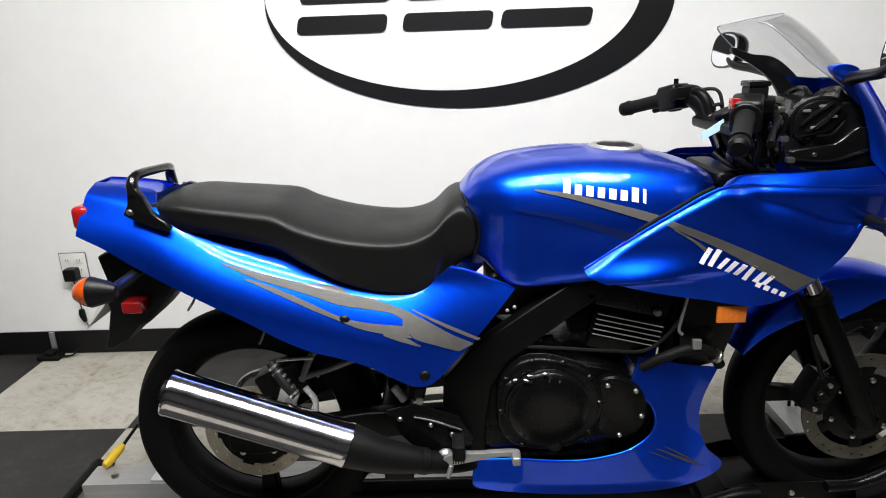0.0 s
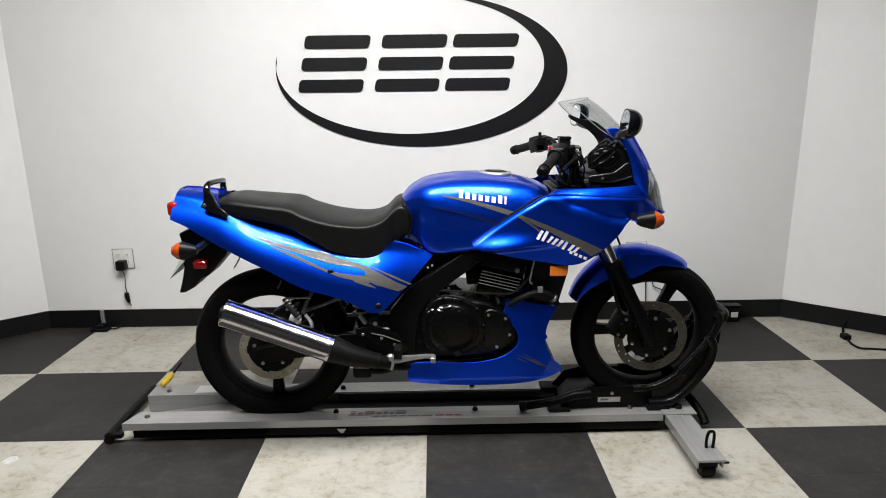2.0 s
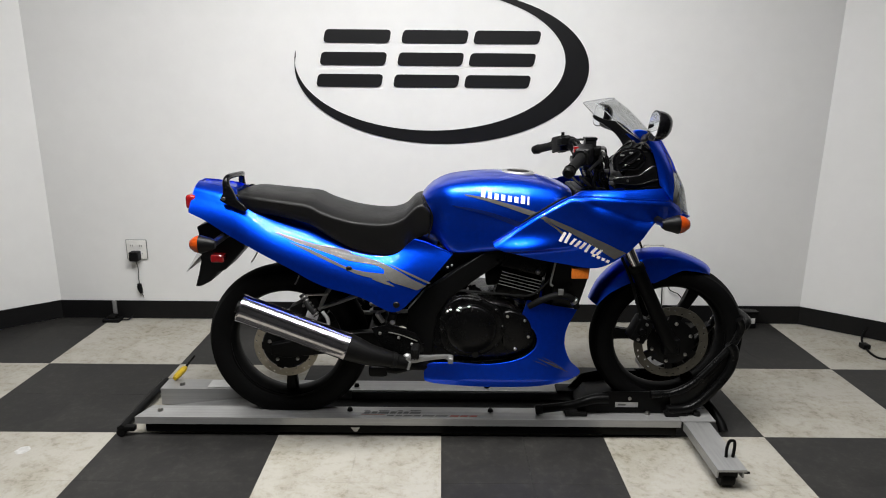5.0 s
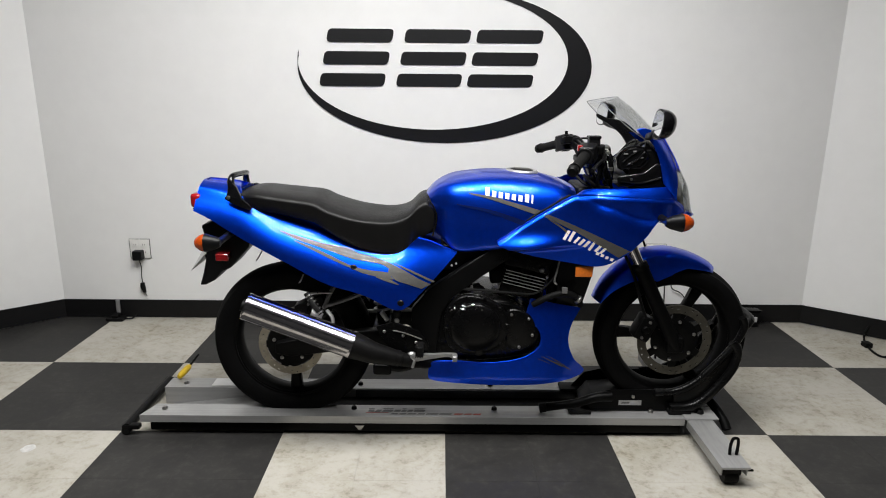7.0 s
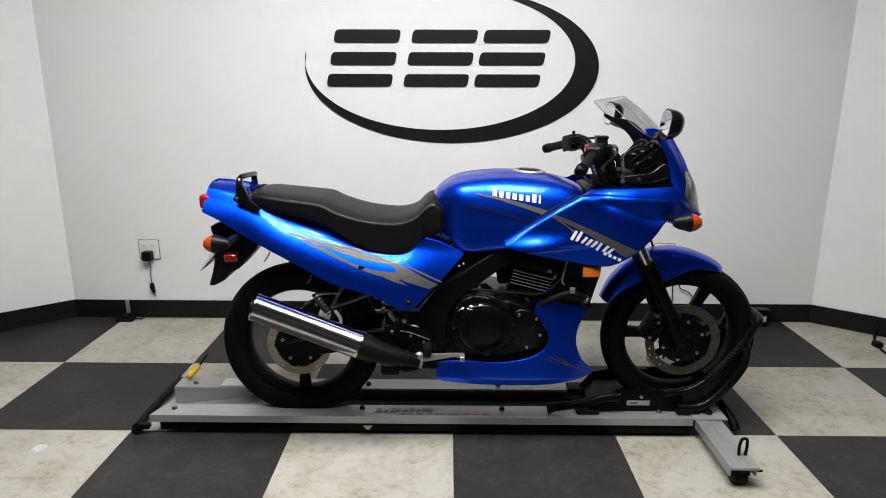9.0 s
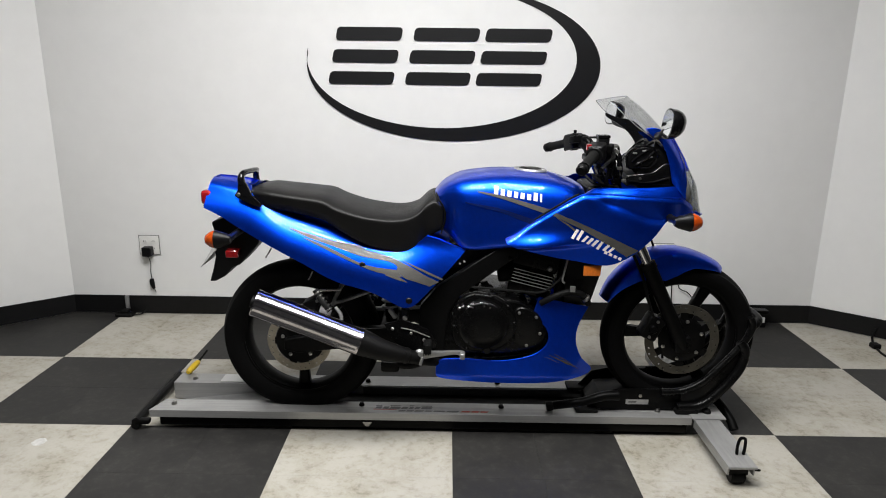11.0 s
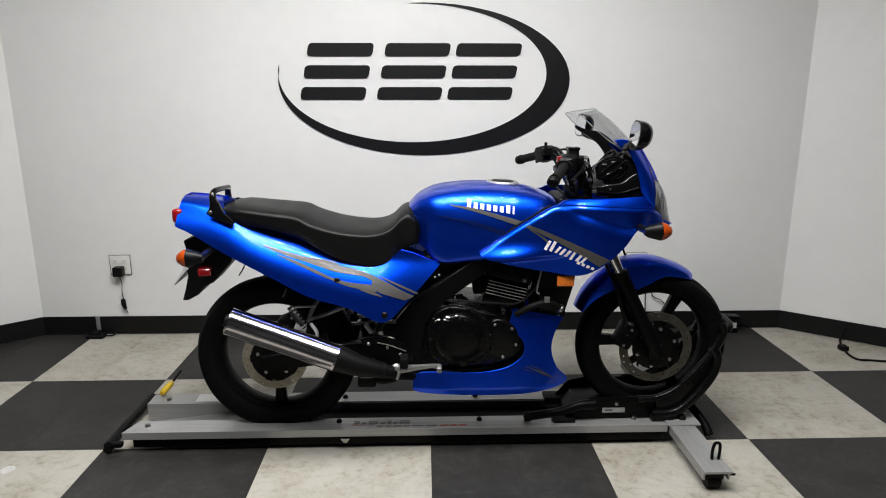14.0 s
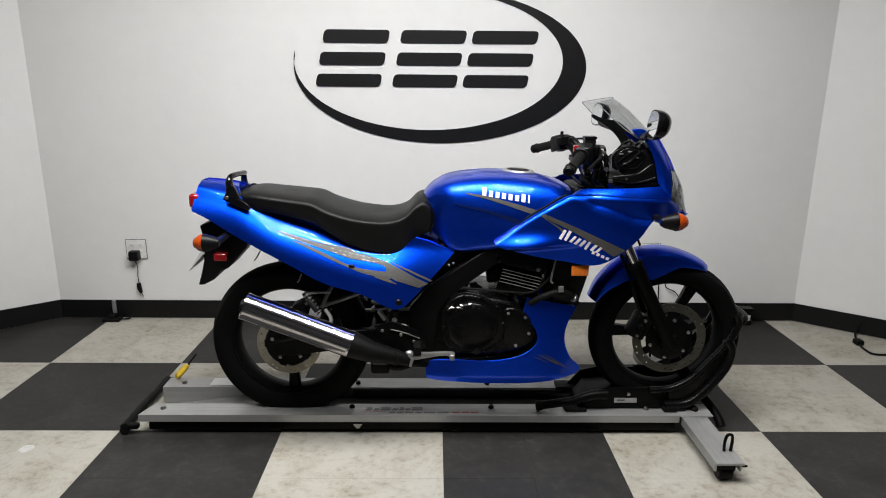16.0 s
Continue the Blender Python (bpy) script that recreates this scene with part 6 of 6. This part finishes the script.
put("control_cable", tube([(0.478, C - 0.155, 1.062), (0.530, C - 0.150, 1.035), (0.535, C - 0.130, 0.985), (0.585, C - 0.130, 0.965)], 0.0038, 28, 8), RUBBER, bike)
put("control_cable", tube([(0.500, C - 0.150, 1.080), (0.545, C - 0.140, 1.020), (0.550, C - 0.120, 0.965)], 0.0034, 24, 8), GLOSS_BLACK, bike)
put("ignition_barrel", rod((0.500, C, 1.02), (0.484, C, 1.05), 0.022, 20), STEEL_BLACK, bike)
put("paper_tag", slab([(0.427, 1.009), (0.431, 0.995), (0.475, 1.019), (0.471, 1.037)], C - 0.042, C - 0.040), PALE_BLUE_PAPER, bike, "pale blue paper tag on the handlebar")
put("bar_mount_cover", box((0.445, C - 0.100, 0.905), (0.505, C + 0.100, 0.940), 0.016, 3), PLASTIC_BLACK, bike)

for k, pts in enumerate((
        [(0.512, C - 0.165, 1.072), (0.532, C - 0.172, 1.050), (0.530, C - 0.168, 1.015), (0.545, C - 0.150, 0.975), (0.575, C - 0.130, 0.950)],
        [(0.505, C - 0.150, 1.060), (0.518, C - 0.160, 1.030), (0.512, C - 0.158, 0.990), (0.530, C - 0.150, 0.955)],
        [(0.490, C - 0.140, 1.035), (0.500, C - 0.150, 1.000), (0.496, C - 0.148, 0.965), (0.510, C - 0.140, 0.940)],
        [(0.455, C - 0.120, 0.985), (0.475, C - 0.135, 0.965), (0.500, C - 0.140, 0.950), (0.540, C - 0.135, 0.944)],
        [(0.440, C - 0.080, 0.975), (0.462, C - 0.100, 0.955), (0.490, C - 0.110, 0.943)])):
    put("cable", tube(pts, (0.0046, 0.0036, 0.0052, 0.006, 0.005)[k], 26, 8), GLOSS_BLACK if k < 2 else RUBBER, bike)
for x, z in ((0.518, 1.066), (0.531, 1.012), (0.548, 0.972)):
    put("line_fitting", box((x - 0.007, C - 0.180, z - 0.005), (x + 0.007, C - 0.166, z + 0.005), 0.002), BARE_STEEL, bike)
pod = put("instrument_pod", slab([(0.608, 0.940), (0.742, 0.935), (0.726, 1.005), (0.700, 1.050), (0.676, 1.074), (0.660, 1.072), (0.606, 1.010)], C - 0.125, C + 0.125, 0.016, 3), PLASTIC_BLACK, bike, "black instrument pod with round dials")
face_n = Vector((-0.78, 0, 0.62)).normalized()
for y, r, up in ((C - 0.066, 0.056, 0.018), (C + 0.052, 0.050, 0.018), (C - 0.100, 0.022, -0.030), (C + 0.105, 0.020, -0.025)):
    base = Vector((0.640, y, 1.028)) + face_n * 0.006 + Vector((0.62, 0, 0.78)).normalized() * up
    m = Matrix.Translation(base) @ face_n.to_track_quat("Z", "Y").to_matrix().to_4x4()
    dial = put("dial", turned([(0, 0.0), (r * 0.9, 0.0), (r, 0.002)], m, 36), DIAL, pod, "dark dial with pale ticks")
    put("bezel", turned([(r * 0.90, -0.012), (r * 0.92, 0.008), (r * 1.02, 0.011), (r * 1.10, 0.006), (r * 1.12, -0.020)], m, 40), GLOSS_BLACK, dial)
    bm = bmesh.new()
    for k in range(11):
        a = radians(-30 + 24 * k)
        box((r * 0.66, -0.0012, 0.0006), (r * 0.84, 0.0012, 0.0014), bm=bm, m=m @ Matrix.Rotation(a, 4, "Z"))
    tagged(put("dial_ticks", bm, FIN_EDGE, dial, smooth=False), kind="stuff")
    put("needle", box((-r * 0.12, -0.0012, 0.0015), (r * 0.70, 0.0012, 0.003), bm=None, m=m @ Matrix.Rotation(radians(200), 4, "Z")), RED, dial, smooth=False)
    glass = put("dial_glass", turned([(0, 0.0095), (r * 0.6, 0.009), (r * 0.92, 0.0075)], m, 32), SCREEN, dial)
tray = put("dash_tray", slab(rounded([(0.566, 0.950), (0.566, 0.983), (0.652, 0.994), (0.690, 1.026), (0.722, 1.020), (0.742, 0.945)], 0.010), C - 0.122, C - 0.138, 0.004, 3), GLOSS_BLACK, bike, "black dash side tray")
# gloss tube added to catch a lamp highlight along the tray
put("tray_highlight_rib", tube([(0.575, C - 0.140, 0.965), (0.646, C - 0.141, 0.961), (0.712, C - 0.140, 0.980)], 0.0032, 18, 8), GLOSS_BLACK, tray)
put("tray_screw", turned([(0, 0.004), (0.004, 0.004), (0.005, 0.0)], Matrix.Translation((0.612, C - 0.137, 0.974)) @ AXIS_Y, 10), BARE_STEEL, tray)
shell = put("cluster_shell", slab(rounded([(0.570, 1.002), (0.562, 1.050), (0.586, 1.074), (0.622, 1.084), (0.655, 1.076), (0.672, 1.045), (0.640, 1.012)], 0.014), C - 0.096, C - 0.134, 0.012, 4), GLOSS_BLACK, bike, "glossy black dial cluster shell")
# thin gloss tubes added so that lamp highlights draw the shell's edge lines
for pts in ([(0.567, C - 0.130, 1.010), (0.563, C - 0.132, 1.050), (0.587, C - 0.132, 1.073), (0.622, C - 0.131, 1.082), (0.654, C - 0.130, 1.075)],
            [(0.594, C - 0.136, 1.018), (0.625, C - 0.137, 1.037), (0.652, C - 0.136, 1.064)],
            [(0.580, C - 0.136, 1.030), (0.604, C - 0.137, 1.052), (0.634, C - 0.136, 1.072)],
            [(0.613, C - 0.135, 1.009), (0.642, C - 0.136, 1.013), (0.664, C - 0.134, 1.036)]):
    put("shell_highlight_rib", tube(pts, 0.0030, 20, 8), GLOSS_BLACK, shell)
# four short pale bars on the outer face of the shell
for x, z in ((0.588, 1.058), (0.618, 1.066), (0.606, 1.026), (0.640, 1.046)):
    put("pale_bar", box((x - 0.007, C - 0.138, z - 0.0025), (x + 0.007, C - 0.134, z + 0.0025), 0.001), FIN_EDGE, shell)
put("key_switch_panel", box((0.560, C - 0.10, 0.955), (0.605, C + 0.10, 0.972), 0.006), PLASTIC_BLACK, bike)

for k, (dy, dz) in enumerate(((-0.115, 0.0), (-0.090, 0.012), (0.10, 0.006))):
    put("cable", tube([(0.500, C + dy, 1.045 + dz), (0.522, C + dy, 1.045 + dz), (0.536, C + dy + 0.01, 1.000 + dz), (0.548, C + dy + 0.015, 0.940)], 0.0042, 24, 8), RUBBER, bike)

# mirrors
for s in (1, -1):
    y = C - s * 0.345
    mount = put("mirror_mount", slab([(0.618, 1.138), (0.645, 1.142), (0.668, 1.133), (0.676, 1.112), (0.658, 1.106), (0.634, 1.118)], C - s * 0.128, C - s * 0.150, 0.006, 3, smooth_n=28), BLUE, bike, "blue mirror mount cap")
    put("mirror_stalk", tube([(0.655, C - s * 0.145, 1.116), (0.640, C - s * 0.215, 1.124), (0.622, C - s * 0.285, 1.132), (0.625, C - s * 0.320, 1.145)], [0.013, 0.0105, 0.010, 0.012], 20, 12), PLASTIC_BLACK, mount)
    m = Matrix.Translation((0.632, y, 1.165)) @ Matrix.Rotation(radians(-s * 5), 4, "Z") @ Matrix.Rotation(radians(8), 4, "Y")
    bm = bmesh.new()
    rows = []
    for i in range(13):
        t = i / 12
        k = math.sqrt(max(0.0, 1 - (t * 0.985) ** 2.4))
        x = -0.016 + 0.050 * t
        ring = []
        for j in range(36):
            a = 2 * math.pi * j / 36
            cx, cz = math.cos(a), math.sin(a)
            ring.append(bm.verts.new((x, math.copysign(abs(cx) ** 0.78, cx) * 0.066 * k, math.copysign(abs(cz) ** 0.78, cz) * 0.045 * k + 0.004 * t)))
        rows.append(ring)
    grid_faces(bm, rows, True)
    bm.faces.new(rows[-1])
    bm.faces.new(rows[0][::-1])
    bm.transform(m)
    shell = put("mirror_housing", bm, GLOSS_BLACK, mount, "black mirror housing", angle=60)
    bm = bmesh.new()
    face = []
    for j in range(36):
        a = 2 * math.pi * j / 36
        cx, cz = math.cos(a), math.sin(a)
        face.append(bm.verts.new(m @ Vector((-0.0168, math.copysign(abs(cx) ** 0.78, cx) * 0.061, math.copysign(abs(cz) ** 0.78, cz) * 0.040))))
    bm.faces.new(face)
    put("mirror_glass", bm, MIRROR, mount, "mirror glass", smooth=False)


# ---------------------------------------------------------------- things at the wall and on the floor
def outlet(x, z, with_plug):
    wy = 1.209
    ob = thing("wall_outlet", (x, wy, z), "pale two-gang wall outlet plate on the white wall", "wall outlet", "wall outlets")
    put("plate", box((x - 0.053, wy - 0.006, z - 0.052), (x + 0.053, wy - 0.0002, z + 0.052), 0.003), WHITE_PLASTIC, ob)
    put("frame", box((x - 0.056, wy - 0.0035, z - 0.055), (x + 0.056, wy - 0.0001, z + 0.055), 0.001), LAMP_GREY, ob)
    for dx in (-0.024, 0.024):
        for dz in (-0.021, 0.021):
            put("socket", box((x + dx - 0.015, wy - 0.0075, z + dz - 0.012), (x + dx + 0.015, wy - 0.0055, z + dz + 0.012), 0.003), WHITE_PLASTIC, ob)
            for q in (-0.005, 0.005):
                put("slot", box((x + dx + q - 0.001, wy - 0.0079, z + dz - 0.003), (x + dx + q + 0.001, wy - 0.0074, z + dz + 0.006)), PLASTIC_BLACK, ob)
    if with_plug:
        plug = thing("power_adapter", (x - 0.002, wy - 0.007, z - 0.03), "small black plug-in power adapter in the outlet", "power adapter")
        put("plug_body", box((x - 0.026, wy - 0.052, z - 0.056), (x + 0.024, wy - 0.008, z - 0.004), 0.008, 3), PLASTIC_BLACK, plug)
        put("cable", tube([(x, wy - 0.03, z - 0.056), (x + 0.004, wy - 0.02, z - 0.10), (x - 0.004, wy - 0.012, z - 0.15), (x - 0.002, wy - 0.010, z - 0.195)], 0.0022, 24, 8), PLASTIC_BLACK, plug, "thin hanging black cable")
        put("connector", tube([(x - 0.002, wy - 0.014, z - 0.190), (x - 0.001, wy - 0.015, z - 0.215), (x + 0.006, wy - 0.014, z - 0.245)], [0.011, 0.013, 0.008], 12, 12), PLASTIC_BLACK, plug)
        put("connector_tail", tube([(x + 0.003, wy - 0.014, z - 0.235), (x + 0.016, wy - 0.014, z - 0.268)], 0.002, 4, 6), PLASTIC_BLACK, plug)
    return ob


outlet(-1.652, 0.397, True)
outlet(1.146, 0.392, False)


def hanging_cord():
    ob = thing("extension_cord", (1.21, 1.195, 0.0), "thin black cord hanging from the wall outlet", "cord")
    put("cord_drop", tube([(1.170, 1.198, 0.365), (1.205, 1.195, 0.30), (1.206, 1.194, 0.235), (1.214, 1.193, 0.10), (1.218, 1.19, 0.004)], 0.0032, 24, 8), PLASTIC_BLACK, ob)
    put("cord_loop", tube([(1.175, 1.196, 0.36), (1.235, 1.192, 0.26), (1.248, 1.190, 0.20), (1.300, 1.188, 0.172), (1.330, 1.188, 0.12), (1.335, 1.186, 0.01)], 0.0028, 36, 8), PLASTIC_BLACK, ob)


hanging_cord()


def cable_cover():
    ob = thing("floor_cable_stub", (-1.803, 1.168, 0.0), "grey conduit stub with a black floor foot at the baseboard", "conduit")
    put("conduit", box((-1.812, 1.188, 0.012), (-1.792, 1.2005, 0.108), 0.003), SILVER, ob)
    put("foot", box((-1.852, 1.135, 0.0), (-1.758, 1.190, 0.020), 0.008, 3), RUBBER, ob)
    put("foot_cap", box((-1.825, 1.145, 0.018), (-1.785, 1.192, 0.036), 0.007, 3), RUBBER, ob)
    put("lead", tube([(-1.765, 1.16, 0.012), (-1.735, 1.165, 0.010), (-1.715, 1.175, 0.012), (-1.70, 1.192, 0.03)], 0.004, 16, 8), RUBBER, ob)


cable_cover()


def power_box():
    ob = thing("power_box", (1.695, 1.16, 0.0), "black power junction box on the floor by the wall", "power box")
    put("box_body", box((1.596, 1.125, 0.0), (1.716, 1.190, 0.087), 0.006, 2), PLASTIC_BLACK, ob)
    put("box_lid", box((1.590, 1.120, 0.086), (1.722, 1.192, 0.098), 0.004), ENGINE_BLACK, ob)
    put("label_plate", box((1.668, 1.1235, 0.030), (1.706, 1.1255, 0.060), 0.0005), CLEAR_PLASTIC, ob)
    for x in (1.612, 1.632):
        put("knob", turned([(0, 0.010), (0.007, 0.010), (0.008, 0.0)], Matrix.Translation((x, 1.1245, 0.055)) @ AXIS_Y, 14), BARE_STEEL, ob)
    put("lead", tube([(1.60, 1.15, 0.03), (1.57, 1.15, 0.05), (1.55, 1.165, 0.03), (1.52, 1.175, 0.006)], 0.005, 20, 8), RUBBER, ob)


power_box()


def floor_cord():
    ob = thing("extension_cord", (2.15, 0.85, 0.0), "black power cord with plug lying on the floor", "cord")
    put("cord", tube([(2.262, 1.010, 0.09), (2.215, 0.992, 0.03), (2.175, 0.93, 0.008), (2.140, 0.835, 0.006), (2.126, 0.770, 0.006), (2.135, 0.728, 0.006), (2.190, 0.716, 0.006), (2.30, 0.70, 0.006), (2.46, 0.74, 0.006)], 0.0055, 60, 8), RUBBER, ob)
    put("cord_plug", box((2.126, 0.842, 0.001), (2.164, 0.885, 0.026), 0.006, 3), RUBBER, ob)


floor_cord()


def hand_tool():
    ob = thing("hand_tool", (-1.09, 0.30, 0.083), "yellow-handled tool with a black shaft lying on the dolly rail", "hand tool")
    a, b_, c = Vector((-1.098, 0.262, 0.096)), Vector((-1.084, 0.345, 0.108)), Vector((-1.078, 0.430, 0.122))
    put("handle", tube([a, a + (b_ - a) * 0.15, (a + b_) / 2, a + (b_ - a) * 0.85, b_], [0.008, 0.0125, 0.0135, 0.0125, 0.008], 20, 14), YELLOW, ob, "yellow plastic handle")
    put("shaft", rod(b_, c, 0.005, 10), STEEL_BLACK, ob)


hand_tool()


def paint_spot(x, y):
    ob = thing("paint_spot", (x, y, 0.0), "dried white paint spot on the floor tile", "stain")
    n = 26
    rim = [(1.0 + 0.22 * noise.noise((3 * math.cos(a), 3 * math.sin(a), 4.2)), a) for a in (2 * math.pi * k / n for k in range(n))]
    b = bmesh.new()
    rows = []
    for f, z in ((1.0, 0.0001), (0.9, 0.0009), (0.62, 0.0010), (0.55, 0.0004), (0.0, 0.0004)):
        rows.append([b.verts.new((x + 0.024 * f * r * math.cos(a), y + 0.026 * f * r * math.sin(a), z)) for r, a in rim])
    grid_faces(b, rows, True)
    bmesh.ops.remove_doubles(b, verts=b.verts, dist=0.00001)
    put("dried_film", b, DRIED_PAINT, ob)


paint_spot(-1.494, -0.125)

# ---------------------------------------------------------------- floor tiles
def floor_tiles():
    """One-foot vinyl tiles, laid in two-foot squares of one colour."""
    size, gap, made = 0.3048, 0.00022, {}
    for material in (TILE_WHITE, TILE_DARK):
        b = box((gap, gap, -0.006), (size - gap, size - gap, 0.0), 0.0)
        me = bpy.data.meshes.new("floor_tile")
        b.to_mesh(me)
        b.free()
        me.materials.append(material)
        made[material.name] = me
    for i in range(-10, 10):
        for j in range(-4, 4):
            white = ((i // 2) + (j // 2)) % 2 == 0
            ob = new("floor_tile", made[(TILE_WHITE if white else TILE_DARK).name])
            ob.location = (i * size, j * size, 0)
            ob.parent = floor


floor_tiles()
